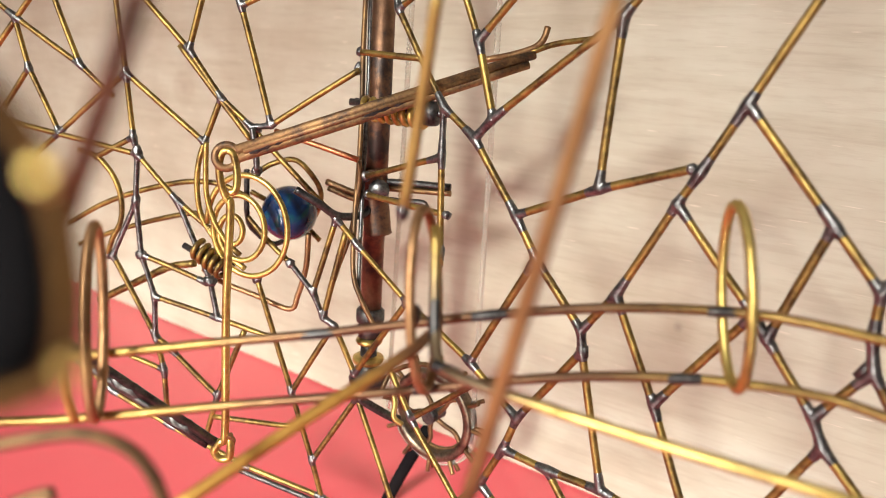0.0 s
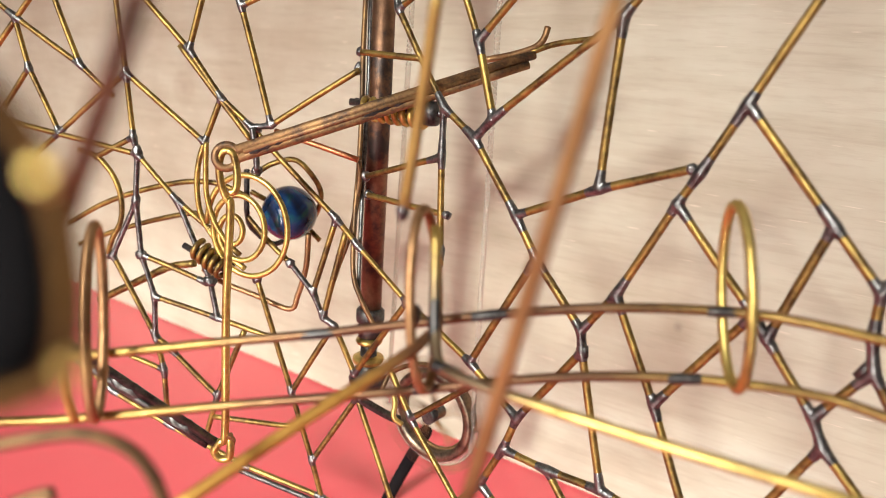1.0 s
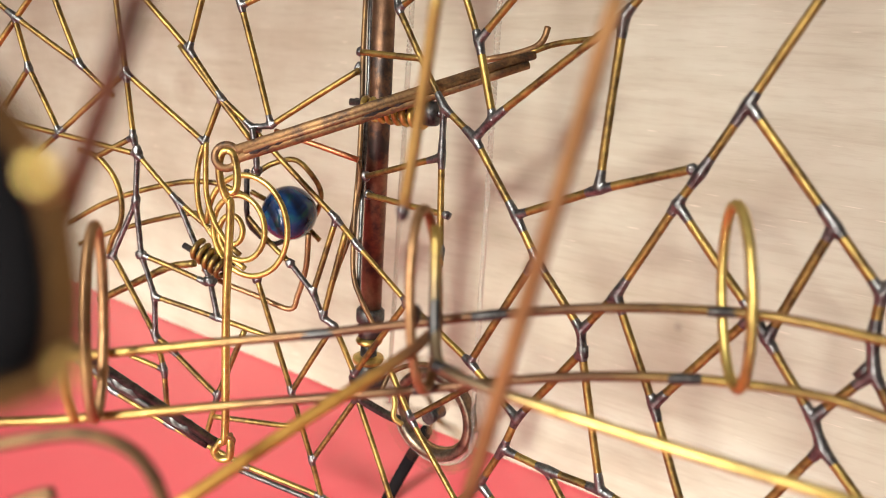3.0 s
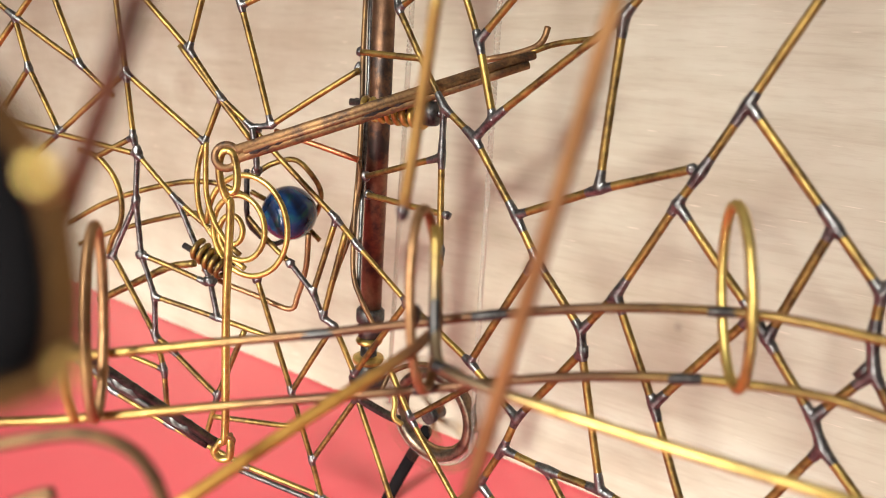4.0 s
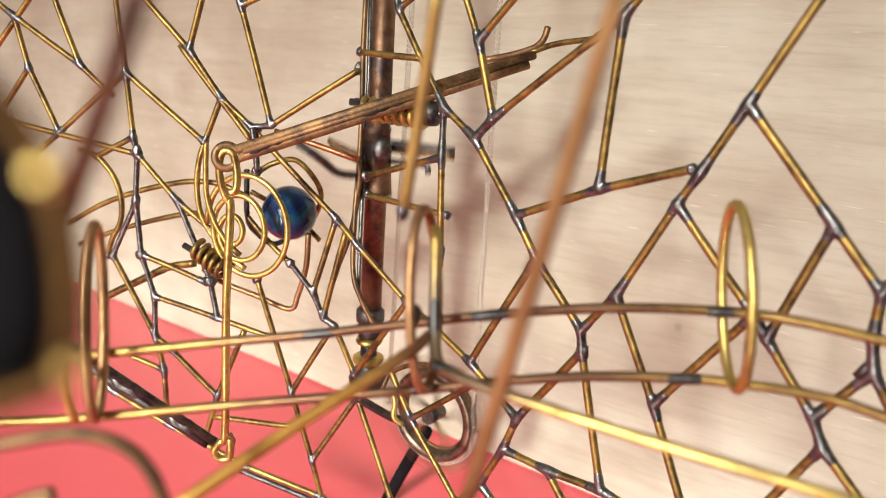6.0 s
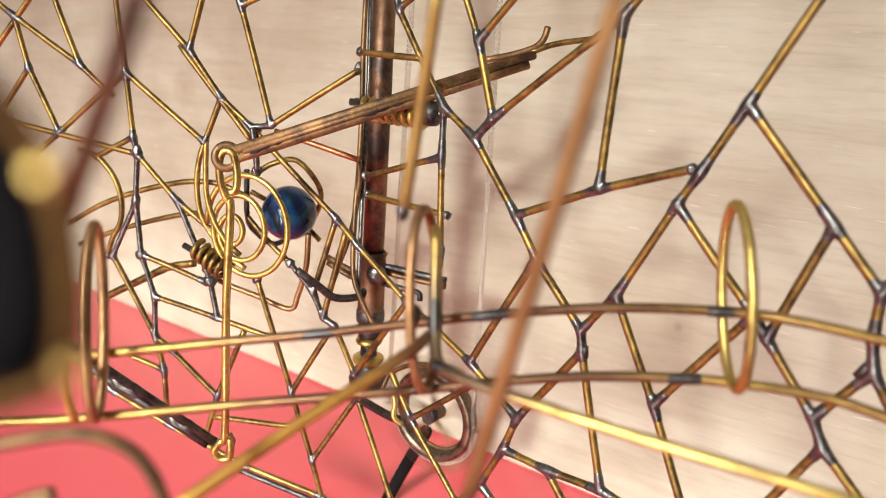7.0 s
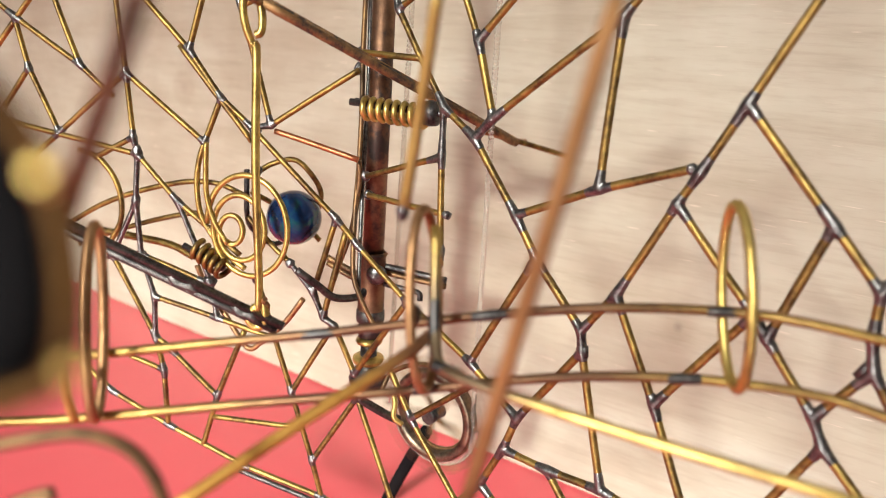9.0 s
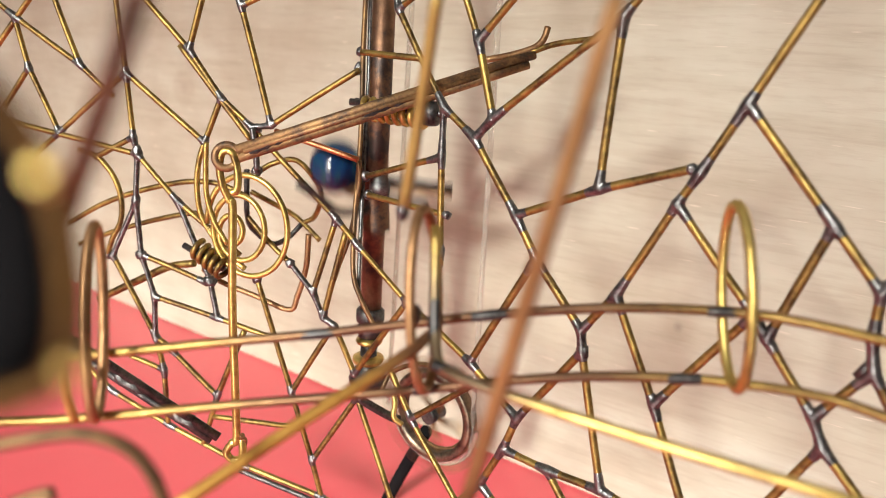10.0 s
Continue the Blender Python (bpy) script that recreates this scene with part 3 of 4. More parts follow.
wire("feed_tube", [(-28.2, -196.8, 174.4), (-25.9, -197.5, 171.8), (-24.5, -198.1, 169.5), (-23.6, -198.7, 167.2), (-23.2, -199.3, 165.1), (-23.3, -199.9, 162.9), (-24.2, -200.5, 160.7), (-25.6, -201.0, 158.8)], 2.45, MATT, machine, "thick black rubber tube held by brass wire", True, 20)


def glint_nub(x, y, z, size):
    """A rounded golden nub, turned towards the viewer, added in place of a sun glint."""
    line = [(x, y + k * 0.3, z - k * 0.05) for k in range(6)]
    part("glint_nub", sweep(bmesh.new(), line, [size * r for r in (0.55, 0.9, 1.0, 0.95, 0.8, 0.6)], 14), GOLDEN, machine, "golden nub added in place of a sun glint")


glint_nub(-17.7, -207.6, 172.7, 0.62)
glint_nub(-16.6, -208.4, 163.9, 0.6)


def rail_solder(at, way, reach):
    """A grey sleeve of solder on a rail."""
    c, w = Vector(at), Vector(way).normalized()
    line = [c + w * reach * k / 8 for k in range(-8, 9)]
    sizes = [0.98 + 0.10 * math.cos(k / 8 * math.pi / 2) for k in range(-8, 9)]
    part("solder_joint", sweep(bmesh.new(), line, sizes, 12), STEEL, machine, "dark grey solder joint")


rail_solder((-23.3, -99.8, 122.8), (17.6, 0.5, 3.0), 3.2)
rail_solder((9.8, -99.2, 128.9), (19.6, -0.2, 3.7), 3.4)
rail_solder((-1.9, -104.1, 114.7), (18, 0.2, 3.1), 2.6)
rail_solder((46.3, -107.8, 122.2), (20, -2.4, 1.9), 3.0)
rail_solder((53.0, -102.8, 134.1), (20.6, -2.5, 1.5), 2.6)
rail_solder((-0.6, -98.9, 126.9), (19.6, -0.2, 3.7), 2.4)
rail_solder((-0.5, -110.0, 129.5), (0.6, -4, -9), 5.2)
rail_solder((2.2, -116.9, 124.6), (6, -4, -0.6), 3.0)


def solder_blob(x, y, z, wide, high):
    """An uneven drop of solder."""
    bm = bmesh.new()
    at = Vector((x, y, z))
    for v in bmesh.ops.create_icosphere(bm, subdivisions=3, radius=1.0)["verts"]:
        rough = 1 + 0.22 * noise.noise(v.co * 1.6 + at) + 0.1 * noise.noise(v.co * 4 + at)
        v.co = mm(at + Vector((v.co.x * wide, v.co.y * wide * 0.8, v.co.z * high)) * rough)
    part("solder_joint", bm, SOLDER, machine, "grey solder drop")


solder_blob(-31.2, 19.7, 174.7, 1.90, 1.70)
solder_blob(-31.3, 16.2, 169.3, 1.70, 2.20)
solder_blob(-30.9, 13.4, 159.0, 1.80, 1.30)
solder_blob(-26.8, 5.2, 136.1, 1.80, 1.90)
solder_blob(-25.3, 3.6, 130.4, 1.60, 1.60)
solder_blob(-0.7, -22.4, 119.0, 1.35, 4.20)
solder_blob(0.3, -23.2, 131.4, 1.45, 1.30)
solder_blob(54.8, -67.5, 155.6, 1.50, 1.50)
solder_blob(37.7, -53.6, 105.1, 1.30, 1.90)
solder_blob(69.4, -79.3, 125.9, 1.60, 1.60)
solder_blob(-6.9, -118.3, 152.5, 1.05, 1.50)
solder_blob(-4.4, -107.0, 130.9, 1.30, 2.00)
solder_blob(-104.8, 15.8, 136.9, 1.80, 2.60)
solder_blob(-106.1, 16.1, 120.2, 1.60, 2.20)
solder_blob(-104.7, 15.7, 101.3, 1.90, 1.90)
solder_blob(-78.8, 9.6, 95.4, 2.40, 2.00)
solder_blob(-50.0, 2.8, 105.6, 1.70, 1.70)
solder_blob(-61.7, 5.6, 98.6, 1.60, 1.90)
solder_blob(-61.9, 5.6, 135.2, 1.80, 1.90)
solder_blob(-62.5, 5.8, 148.5, 2.00, 1.60)
solder_blob(-118.0, 18.9, 99.1, 1.50, 1.50)


# ---- the lift ----
POST = Vector((-23.8, 13.2, 0))


def ring_stack(bm, rows, sides=24):
    """A turned part on the post: rows of height and radius."""
    rings = []
    for z, r in rows:
        rings.append([bm.verts.new(mm((POST.x + r * math.cos(k * math.tau / sides), POST.y + r * math.sin(k * math.tau / sides), z))) for k in range(sides)])
    for a, b in zip(rings, rings[1:]):
        for k in range(sides):
            bm.faces.new((a[k], a[(k + 1) % sides], b[(k + 1) % sides], b[k]))
    bm.faces.new(rings[0])
    bm.faces.new(rings[-1][::-1])
    return bm


part("lift_post", ring_stack(bmesh.new(), [(86, 3.7), (230, 3.7)]), TUBE, machine, "brown copper tube post of the lift")
part("collar", ring_stack(bmesh.new(), [(83, 4.2), (84, 5.0), (87.5, 5.0), (88.5, 4.2)]), STEEL, machine, "black collar on the post")
part("collar", ring_stack(bmesh.new(), [(77.5, 3.0), (78, 4.0), (80, 4.3), (82, 4.0), (83, 3.4)]), STEEL, machine)
part("stop_ring", ring_stack(bmesh.new(), [(75.0, 3.1), (75.4, 4.4), (76.2, 4.8), (77.0, 4.4), (77.4, 3.1)]), BRIGHT, machine, "brass ring on the post")
part("stop_ring", ring_stack(bmesh.new(), [(67.6, 3.2), (68.1, 5.3), (69.2, 5.7), (70.3, 5.3), (70.8, 3.2)]), BRIGHT, machine)
part("post_foot", ring_stack(bmesh.new(), [(57, 2.0), (57.6, 4.6), (59, 6.0), (62, 6.8), (65, 5.6), (66, 3.0), (88, 2.9)]), STEEL, machine, "dark lower end of the post")

# the carrier that slides on the post; its origin is the post's axis at the rest height
CARRIER_REST = Vector((POST.x, POST.y, 97.0))


def carrier_line(points):
    return [Vector(p) - CARRIER_REST for p in points]


def make_carrier():
    bm = bmesh.new()
    rows = [(-11, 4.3), (-10.6, 4.9), (-9.6, 4.6), (10.4, 4.6), (11.2, 5.2), (12, 4.4)]
    rings = [[bm.verts.new(mm((r * math.cos(k * math.tau / 24), r * math.sin(k * math.tau / 24), z))) for k in range(24)] for z, r in rows]
    for a, b in zip(rings, rings[1:]):
        for k in range(24):
            bm.faces.new((a[k], a[(k + 1) % 24], b[(k + 1) % 24], b[k]))
    sleeve = part("carrier", bm, TUBE, machine, "copper sleeve with wire prongs that slides on the post")
    wire("prong", carrier_line([(-25.5, 16.0, 98.0), (-32.0, 18.4, 100.0), (-41.0, 21.0, 103.6)]), 1.1, OXIDE, sleeve)
    wire("prong", carrier_line([(-25.5, 16.0, 96.0), (-32.0, 18.4, 97.8), (-40.6, 21.0, 101.4)]), 1.0, OXIDE, sleeve)
    wire("prong", carrier_line([(-25, 11, 97), (-27.5, 7.4, 94.3), (-34.5, -0.2, 95.9), (-39.7, -4.2, 101.1), (-46.2, -5.4, 106.0)]), 1.3, STEEL, sleeve)
    wire("prong", carrier_line([(-21.4, 14.1, 103.8), (-11.8, 11.4, 103.2), (1.9, 8.4, 101.7)]), 1.2, STEEL, sleeve)
    wire("prong", carrier_line([(-21.2, 13.6, 101.8), (-11.8, 11.0, 101.0), (1.9, 8.0, 99.7)]), 1.0, OXIDE, sleeve)
    wire("prong", carrier_line([(-20.6, 12.6, 98.1), (-14.3, 9.7, 97.6), (-7.4, 7.0, 97.2), (-6.6, 6.6, 94.5)]), 1.0, STEEL, sleeve)
    blob = bmesh.new()
    bmesh.ops.create_icosphere(blob, subdivisions=2, radius=0.0028, matrix=Matrix.Translation(mm(Vector((2.0, -4.6, 5.0)))) @ Matrix.Diagonal((1.3, 0.7, 1.3, 1)))
    part("solder_joint", blob, SOLDER, sleeve, "shiny grey solder blob")
    return sleeve


carrier = make_carrier()

# the chain wheel at the lift's foot, turned like the board behind it
WHEEL_AT = Vector((0.9, 10.3, 50.9))
WHEEL_TURN = Matrix.Rotation(math.atan2(-0.5626, 0.8267), 4, "Z")


def make_wheel():
    """Rim, curved spokes and forked teeth; the axle is the local y."""
    def band(profile, sides=60):
        bm = bmesh.new()
        rings = [[bm.verts.new(mm((r * math.cos(k * math.tau / sides), y, r * math.sin(k * math.tau / sides)))) for r, y in profile] for k in range(sides)]
        for k in range(sides):
            one, two = rings[k], rings[(k + 1) % sides]
            for j in range(len(profile)):
                i = (j + 1) % len(profile)
                bm.faces.new((one[j], one[i], two[i], two[j]))
        return bm
    wheel = part("chain_wheel", band([(14.0, -2.2), (16.4, -2.6), (17.1, -2.0), (16.3, 0.0), (17.1, 2.0), (16.4, 2.6), (14.0, 2.2), (13.7, 0.0)]), WHEEL, machine, "dark brass chain wheel with forked teeth")
    part("rim", band([(12.9, 1.2), (13.7, 0.9), (13.9, 2.2), (13.1, 2.5)]), OXIDE, wheel)
    for k in range(5):
        a = k * math.tau / 5 + 0.4
        pts = [Vector((r * math.cos(a + b), 0, r * math.sin(a + b))) for r, b in ((2.0, 0.0), (6.0, 0.35), (10.0, 0.45), (14.5, 0.3))]
        wire("spoke", pts, 0.9, OXIDE, wheel)
    hub = bmesh.new()
    sweep(hub, [(0, -4, 0), (0, 4, 0)], 2.6, 14)
    part("hub", hub, STEEL, wheel)
    for k in range(12):
        a = k * math.tau / 12
        for off in (-1.3, 1.3):
            d = Vector((math.cos(a), 0, math.sin(a)))
            wire("tooth", [d * 16.0 + Vector((0, off * 0.6, 0)), d * 19.0 + Vector((0, off, 0)), d * 22.0 + Vector((0, off * 1.3, 0))], 0.8, OXIDE, wheel)
    return wheel


wheel = make_wheel()
wire("wheel_arm", [(-24.7, -6.9, 63.8), (-19.8, -5.5, 60.1), (-13.6, -4.2, 56.2), (-11.2, -2.2, 54.5)], 1.5, STEEL, machine, "black arm that holds the wheel")
CHAIN_PITCH = 1.5


def chain_run(foot, head):
    """A straight run of the bead chain: small clear beads moulded on one cord."""
    a, b = Vector(foot), Vector(head)
    count = int((b - a).length / CHAIN_PITCH)
    line, sizes = [], []
    for k in range(count):
        for part_way, r in ((0.0, 0.5), (0.3, 0.92), (0.7, 0.92)):
            line.append(a.lerp(b, (k + part_way) / count))
            sizes.append(r)
    return part("chain_run", sweep(bmesh.new(), line, sizes, 8), NYLON, machine, "clear nylon bead chain of the lift")


chain_runs = [chain_run((-16.6, 24.3, 44), (-15.2, 19.6, 236)), chain_run((14.6, 0.4, 44), (11.0, 0.3, 236))]
under = [WHEEL_TURN @ Vector((18.4 * math.cos(a), 0, 18.4 * math.sin(a))) + WHEEL_AT for a in [math.pi + k * math.pi / 24 for k in range(25)]]
wire("chain_bend", under, 0.85, NYLON, machine, "", False)
wire("drive_tube", [(-1.5, 18.0, 40), (-3.3, 21.3, 33.9), (-9.2, 27.3, 17.8), (-15.6, 31.6, 0.6)], 2.4, MATT, machine, "black rubber drive tube")

wire("wheel_bracket", [(-13.8, -3.3, 65.8), (-12.5, -4.4, 61.8), (-12.6, -5.7, 57.0), (-9.5, -6.3, 54.6)], 0.9, BRIGHT, machine, "small brass bracket beside the wheel")
wire("wheel_bracket", [(-17.2, -3.4, 65.5), (-14.9, -1.0, 70.4), (-9.5, 0.7, 73.0), (-3.4, 1.9, 73.5), (1.1, 2.4, 71.6)], 0.9, OXIDE, machine)

# ---- the trip lever ----
PIVOT = Vector((-12.1, -8.4, 159.0))
LEVER_AXIS = Vector((-0.981, 0.147, 0.129))
EYE_END = Vector((-60.8, -30.3, 145.1)) - PIVOT
TAIL_END = Vector((23.7, -2.4, 176.8)) - PIVOT


def make_lever():
    """Three wires soldered side by side, with an eye at one end and loose wire tails at the other."""
    way = (TAIL_END - EYE_END).normalized()
    side = way.cross(Vector((0.3, -0.9, 0.2))).normalized()
    start = EYE_END + way * 2.5
    bm = bmesh.new()
    sweep(bm, [start - side * 1.1, start.lerp(TAIL_END, 0.5) - side * 1.2, TAIL_END - side * 1.1], 1.45, 10)
    arm = part("lever_arm", bm, LEVER, machine, "brown lever arm of wires soldered together")
    wire("lever_wire", [start + side * 1.2, start.lerp(TAIL_END, 0.45) + side * 1.35, start.lerp(TAIL_END, 0.97) + side * 1.2], 1.3, LEVER, arm)
    wire("lever_wire", [start.lerp(TAIL_END, 0.02) - way.cross(side) * 0.9, start.lerp(TAIL_END, 0.8) - way.cross(side) * 0.8], 0.9, LEVER, arm)
    for a, b in ((0.02, 0.16), (0.38, 0.56)):
        skin = bmesh.new()
        line = [start.lerp(TAIL_END, a + (b - a) * k / 8) + side * 0.3 * math.sin(k) for k in range(9)]
        sweep(skin, line, [0.9, 1.7, 1.9, 1.8, 2.0, 1.75, 1.9, 1.5, 0.9], 10, False, 0.75)
        part("solder_skin", skin, STEEL, arm, "dark smeared solder")
    wire("tail", [Vector(p) - PIVOT for p in [(8.9, -3.4, 175.3), (16.4, -2.9, 177.2), (22.9, -2.2, 179.7), (25.6, -1.5, 182.3), (26.7, -0.6, 186.0)]], 1.0, COPPER, arm, "loose bent wire end")
    wire("tail", [Vector(p) - PIVOT for p in [(22.2, -2.6, 178.4), (29.6, -1.8, 181.3), (42.1, -1.1, 183.8)]], 0.9, BRASS, arm, "loose bent wire end")
    across = Vector((0.9, 0.2, -0.1)) * 3.3
    hoop("eye", EYE_END + Vector((-0.5, 0, 0)), across, Vector((0.1, 0.2, 0.95)) * 3.3, 1.1, LEVER, arm, "brown wire eye", 24)
    return arm


lever = make_lever()
part("spring", coil(bmesh.new(), (-27.0, -3.6, 158.6), (-7.5, -10.6, 157.8), 8, 3.0, 0.95), BRIGHT, machine, "coiled brass wire sleeve on the lever's pivot")
wire("pivot_pin", [(-31.5, -1.4, 160.0), (-17.2, -6.5, 159.4), (-5.9, -11.1, 159.0), (-0.2, -14.5, 159.5)], 1.1, STEEL, machine, "", False)
bead = bmesh.new()
sweep(bead, [(-8.6, -9.6, 159.1), (-8.0, -9.9, 159.0), (-6.4, -10.7, 159.0), (-4.4, -11.6, 159.0), (-3.6, -12.0, 159.0)], [2.2, 3.6, 3.9, 3.6, 2.2], 16)
part("pivot_bush", bead, STEEL, machine, "dark bush at the end of the pivot")

# the pull wire between the two levers; its origin is the eye
LINK_TOP = Vector((-60.8, -30.3, 145.1))
LINK_LOW = Vector((-61.8, -32.9, 55.7))


def make_link():
    drop = LINK_LOW - LINK_TOP
    body = [Vector((0.0, 0, -12.3)), Vector((0.5, 0, -15.5)), drop * 0.5, drop + Vector((0.4, 0, 7)), drop + Vector((-1.0, 0, 3.5)), drop + Vector((-3.0, 0, 0.2)), drop + Vector((-1.4, 0, -2.4)), drop + Vector((1.4, 0, -2.0)), drop + Vector((2.0, 0, 1.4)), drop + Vector((1.6, 0.6, 4.4))]
    link = wire("pull_wire", body, 1.2, BRIGHT, machine, "straight brass pull wire with hooked ends")
    hook = [Vector((-0.2, 0.4, -11.5)), Vector((-1.8, 0, -7)), Vector((-2.3, 0, -2.0)), Vector((-1.2, 0, 1.2)), Vector((1.0, 0, 1.0)), Vector((1.9, 0, -2.0)), Vector((2.3, -0.5, -5.5)), Vector((1.9, -0.8, -8.2)), Vector((0.6, -0.8, -8.8))]
    wire("hook", [p * 1.12 for p in hook], 1.1, BRIGHT, link)
    wire("hook", [drop + Vector((2.0, 1, 1)), drop + Vector((2.6, 0.5, 4)), drop + Vector((1.6, 0, 5)), drop + Vector((2.4, -1, 6.4))], 0.8, COPPER, link)
    return link


link = make_link()

# the lower lever; its origin is its far hinge
BAR_HINGE = Vector((-274.7, -24.6, 191.2))


def make_bar():
    tip = LINK_LOW - BAR_HINGE
    way = tip.normalized()
    side = way.cross(Vector((0, 1, 0))).normalized()
    bm = bmesh.new()
    sweep(bm, [side * 1.2, tip * 0.5 + side * 1.3, tip * 0.985 + side * 1.0], 1.4, 10)
    bar = part("lower_lever", bm, STEEL, machine, "blackened double wire lever bar")
    wire("bar_wire", [side * -1.2, tip * 0.5 - side * 1.2, tip * 0.98 - side * 1.1], 1.3, STEEL, bar)
    for a, b in ((0.84, 0.885), (0.92, 0.96)):
        skin = bmesh.new()
        sweep(skin, [tip * (a + (b - a) * k / 6) + side * 0.5 * math.sin(k * 2) for k in range(7)], [0.9, 1.9, 2.1, 1.8, 2.2, 1.7, 0.8], 10, False, 0.7)
        part("solder_skin", skin, STEEL, bar, "dark smeared solder")
    return bar


bar = make_bar()

# the release finger that holds the marble back; its origin is its pivot
FINGER_PIVOT = Vector((-82.5, 17.4, 101.4))


def make_finger():
    reach = [Vector(p) - FINGER_PIVOT for p in [(-76.2, 15.9, 93.0), (-64.5, 13.2, 90.2), (-51.6, 10.1, 87.0), (-48.6, 9.4, 92.5), (-45.8, 8.8, 103.5), (-45.3, 8.6, 114.8)]]
    finger = wire("release_finger", [Vector((-1, -1, -4)), *reach], 0.98, COPPER, machine, "bent coppery wire finger that holds the marble")
    wire("finger_arm", [Vector(p) - FINGER_PIVOT for p in [(-124.4, 24.9, 80.0), (-109.5, 21.5, 88.8), (-95.9, 18.3, 96.5), (-86.1, 16.0, 99.3)]], 1.35, BRASS, finger)
    return finger


finger = make_finger()
part("spring", coil(bmesh.new(), (-83.4, 10.2, 106.8), (-72.6, 6.5, 100.2), 5.0, 3.0, 1.0), BRASS, machine, "coiled brass wire at the finger's pivot")
wire("pivot_pin", [(-87.5, 9.2, 107.6), (-73.0, 6.4, 100.8)], 1.1, STEEL, machine)


# ---- the marbles ----
def marble(name, at, radius, mat, label):
    bm = bmesh.new()
    bmesh.ops.create_uvsphere(bm, u_segments=48, v_segments=32, radius=radius / 1000.0)
    ob = part(name, bm, mat, None, label)
    ob.location = BASE + mm(at)
    return tagged(ob, category="marble")


blue = marble("glass_marble", (-54.7, 19.3, 119.0), 9.5, BLUE, "deep blue glass marble with dark teal swirls in the machine")


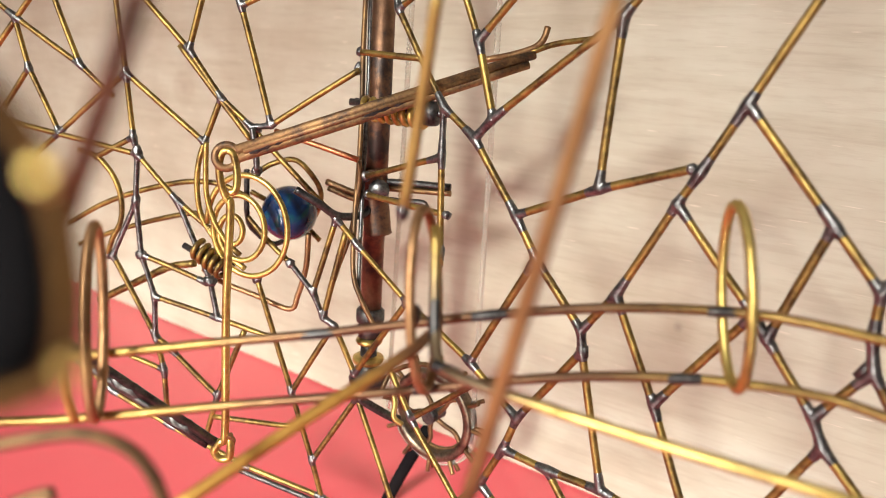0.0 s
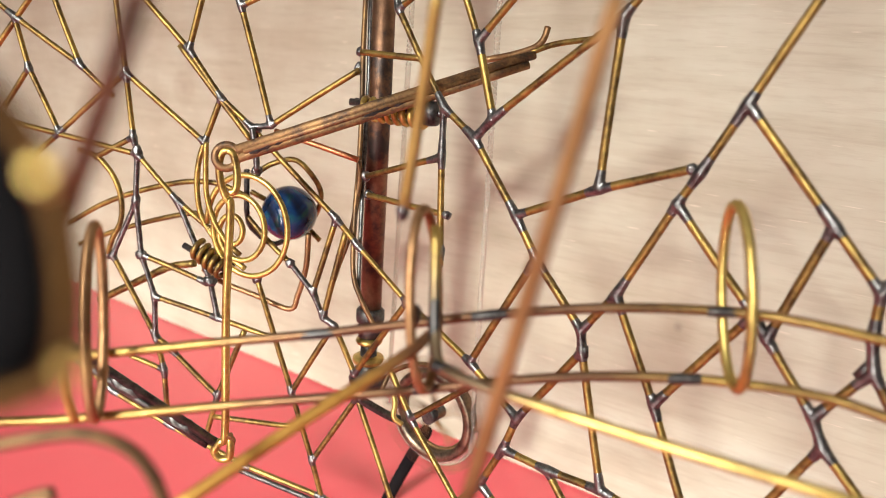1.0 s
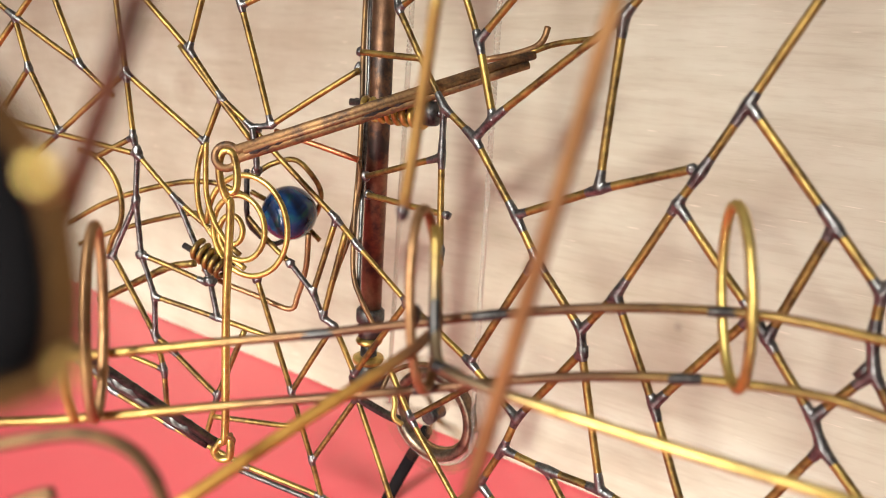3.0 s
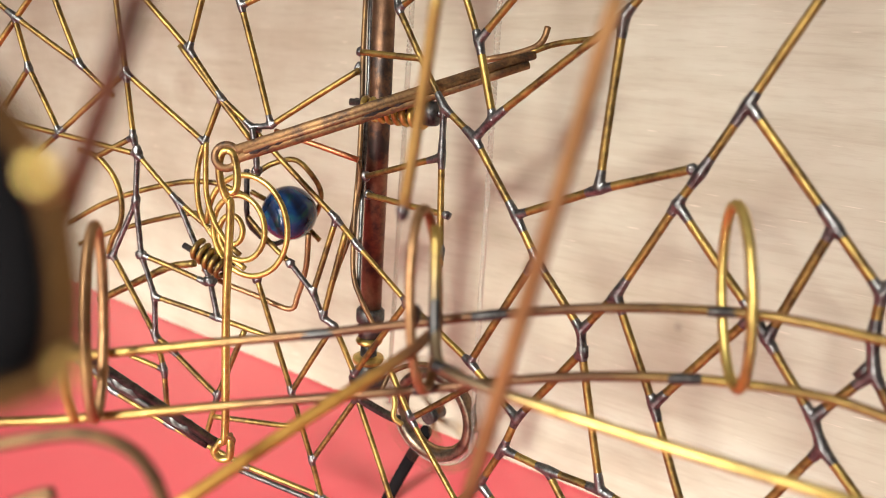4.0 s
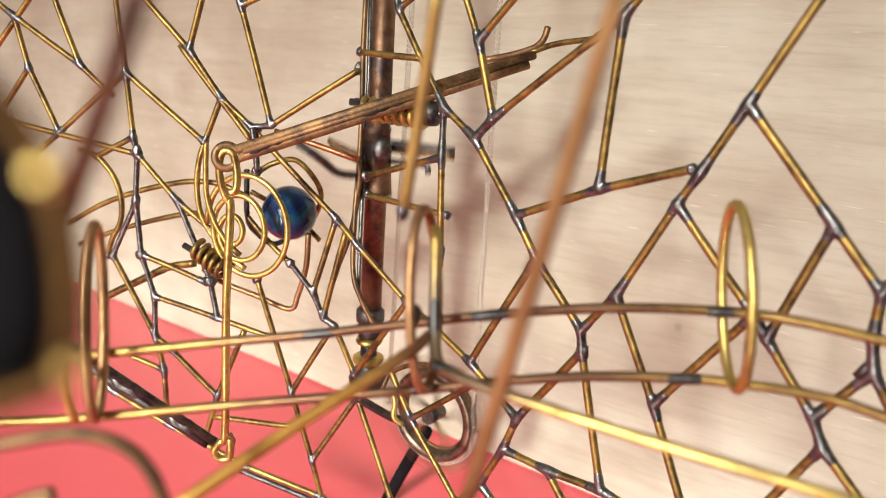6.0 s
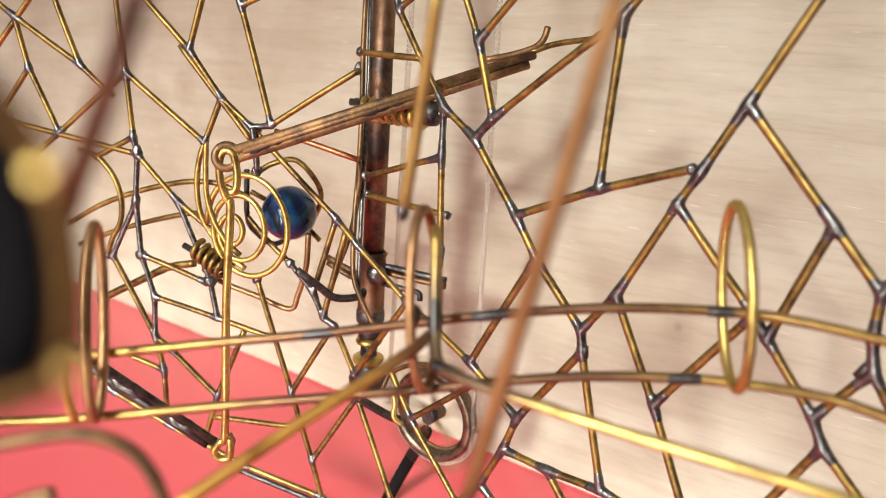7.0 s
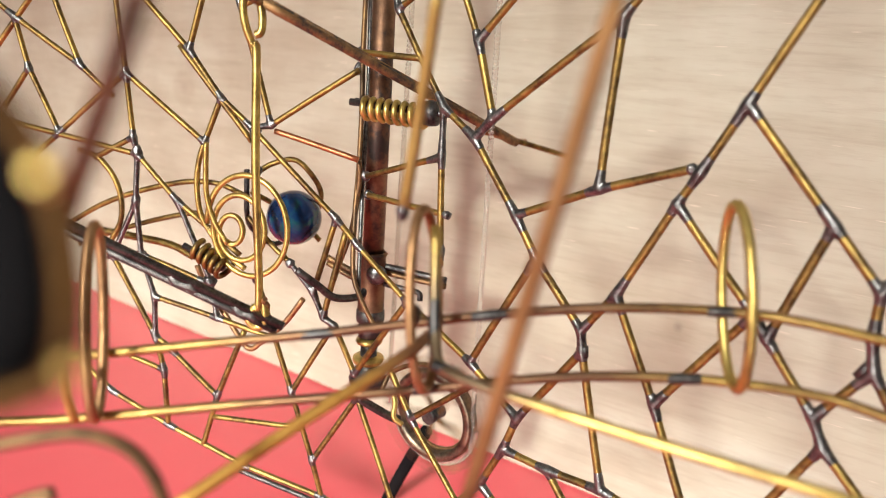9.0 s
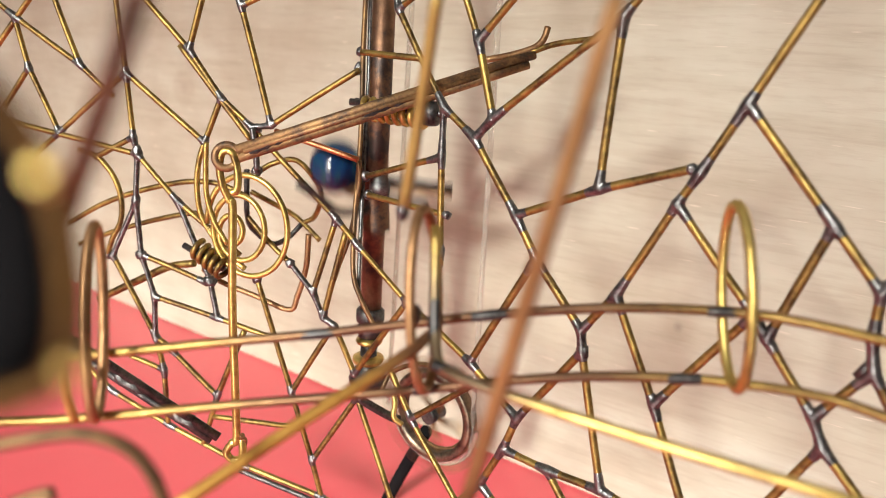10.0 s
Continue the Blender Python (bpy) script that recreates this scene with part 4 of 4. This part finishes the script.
# ---- what moves ----
def motions():
    # carrier: height above its rest in millimetres, and how far it leans on the post
    lift = [(0.0, 29, -7), (0.1, 29.5, -7), (0.2, 34, -7), (0.3, 72, -7), (0.4, 114, -5), (0.6, 128, -3), (1.0, 130, 0), (3.0, 130, 0), (5.0, 130, 0), (5.3, 129, 0), (5.4, 114, -2), (5.467, 58, -5), (5.5, 39, -6), (5.533, 34, -6), (5.6, 52, -6), (5.7, 62, -6), (5.8, 63, -6), (5.9, 57, -5), (6.1, 25, -3), (6.25, 5, -1), (6.4, 0.5, 0), (6.6, 0, 0), (8.0, 0, 0), (9.8, 0, 0), (9.87, 1, 0), (9.9, 5, -1), (10.0, 30, -4)]
    walk(carrier, [(t, Matrix.Translation(mm(CARRIER_REST + Vector((0, 0, z)))) @ Matrix.Rotation(radians(roll), 4, "Y")) for t, z, roll in lift])

    # chain wheel: at rest for a moment, then spinning fast
    spin, rows = 0.0, []
    for k in range(301):
        t = k / 30.0
        rows.append((t, Matrix.Translation(mm(WHEEL_AT)) @ WHEEL_TURN @ Matrix.Rotation(radians(spin), 4, "Y")))
        spin += 0.3 if t < 0.1 else min(86.0, 4.0 + (t - 0.1) * 260)
    walk(wheel, rows)

    # the chain creeps, then races; it shivers along its run by a few beads
    for way, run in zip((1, -1), chain_runs):
        rows, at = [], 0.0
        for k in range(301):
            t = k / 30.0
            rows.append((t, Matrix.Translation(mm((0, 0, way * at)))))
            if t < 0.1:
                at += 0.05
            else:
                at += min(5.0, 0.5 + (t - 0.1) * 20) * (1 if k % 2 else -1)
        walk(run, rows)

    # trip lever angle in degrees, and what hangs from it
    swing = [(0.0, 0, 0), (5.0, 0, 0), (8.45, 0, 0), (8.5, 2, -0.1), (8.55, 11, -0.5), (8.6, 28, -0.9), (8.65, 60, 0.9), (8.7, 90, 2.8), (8.75, 106, 4.2), (8.8, 111, 4.7), (8.85, 103, 3.6), (8.9, 93, 1.9), (9.0, 76.5, -2.4), (9.1, 63.4, -3.2), (9.2, 36.5, -2.4), (9.3, 22, -4.2), (9.4, 0, -2.6), (9.5, -1, 0.3), (9.6, 0, -0.1), (9.7, 0, -1.5), (9.8, 0, -2.4), (10.0, 0, -2.4)]
    rows_lever, rows_link, rows_bar = [], [], []
    rest_tip = LINK_LOW - BAR_HINGE
    for t, a, lean in swing:
        turn = Matrix.Rotation(radians(a), 4, LEVER_AXIS)
        rows_lever.append((t, Matrix.Translation(mm(PIVOT)) @ turn))
        top = PIVOT + turn @ EYE_END
        hang = Matrix.Rotation(radians(lean), 4, "Y")
        rows_link.append((t, Matrix.Translation(mm(top)) @ hang))
        tip = top + hang @ (LINK_LOW - LINK_TOP) - BAR_HINGE
        rows_bar.append((t, Matrix.Translation(mm(BAR_HINGE)) @ rest_tip.rotation_difference(tip).to_matrix().to_4x4()))
    walk(lever, rows_lever)
    walk(link, rows_link)
    walk(bar, rows_bar)

    # release finger
    axis = Vector((0, math.cos(radians(15)), -math.sin(radians(15))))
    rows = [(0.0, 0), (5.0, 0), (8.45, 0), (8.5, 1), (8.6, 6), (8.7, 34), (8.8, 40), (8.9, 38), (9.0, 33), (9.1, 24), (9.2, 13), (9.3, 5), (9.4, 1), (9.5, -1), (9.7, 0), (10.0, 0.5)]
    walk(finger, [(t, Matrix.Translation(mm(FINGER_PIVOT)) @ Matrix.Rotation(radians(a), 4, axis)) for t, a in rows])

    # the blue marble rolls off its rest, drops on the carrier and rides up
    path = [(0.0, -54.0, 19.2, 118.9, 0), (5.0, -54.0, 19.2, 118.9, 0), (8.6, -54.0, 19.2, 118.9, 0), (8.8, -54.0, 19.2, 118.9, 1), (9.0, -52.2, 18.8, 117.5, 8), (9.1, -50.9, 18.7, 117.0, 22), (9.2, -48.0, 18.7, 116.9, 45), (9.3, -44.4, 18.6, 116.7, 75), (9.4, -38.6, 18.5, 111.5, 110), (9.5, -36.5, 17.7, 105.7, 150), (9.6, -38.3, 17.2, 103.7, 165), (9.8, -38.9, 17.1, 103.3, 168), (9.9, -38.1, 17.3, 107.8, 168), (10, -38.4, 21.7, 135.8, 168)]
    walk(blue, [(t, Matrix.Translation(BASE + mm((x, y, z))) @ Matrix.Rotation(radians(r), 4, Vector((0.3, 1, 0.2)))) for t, x, y, z, r in path])


motions()
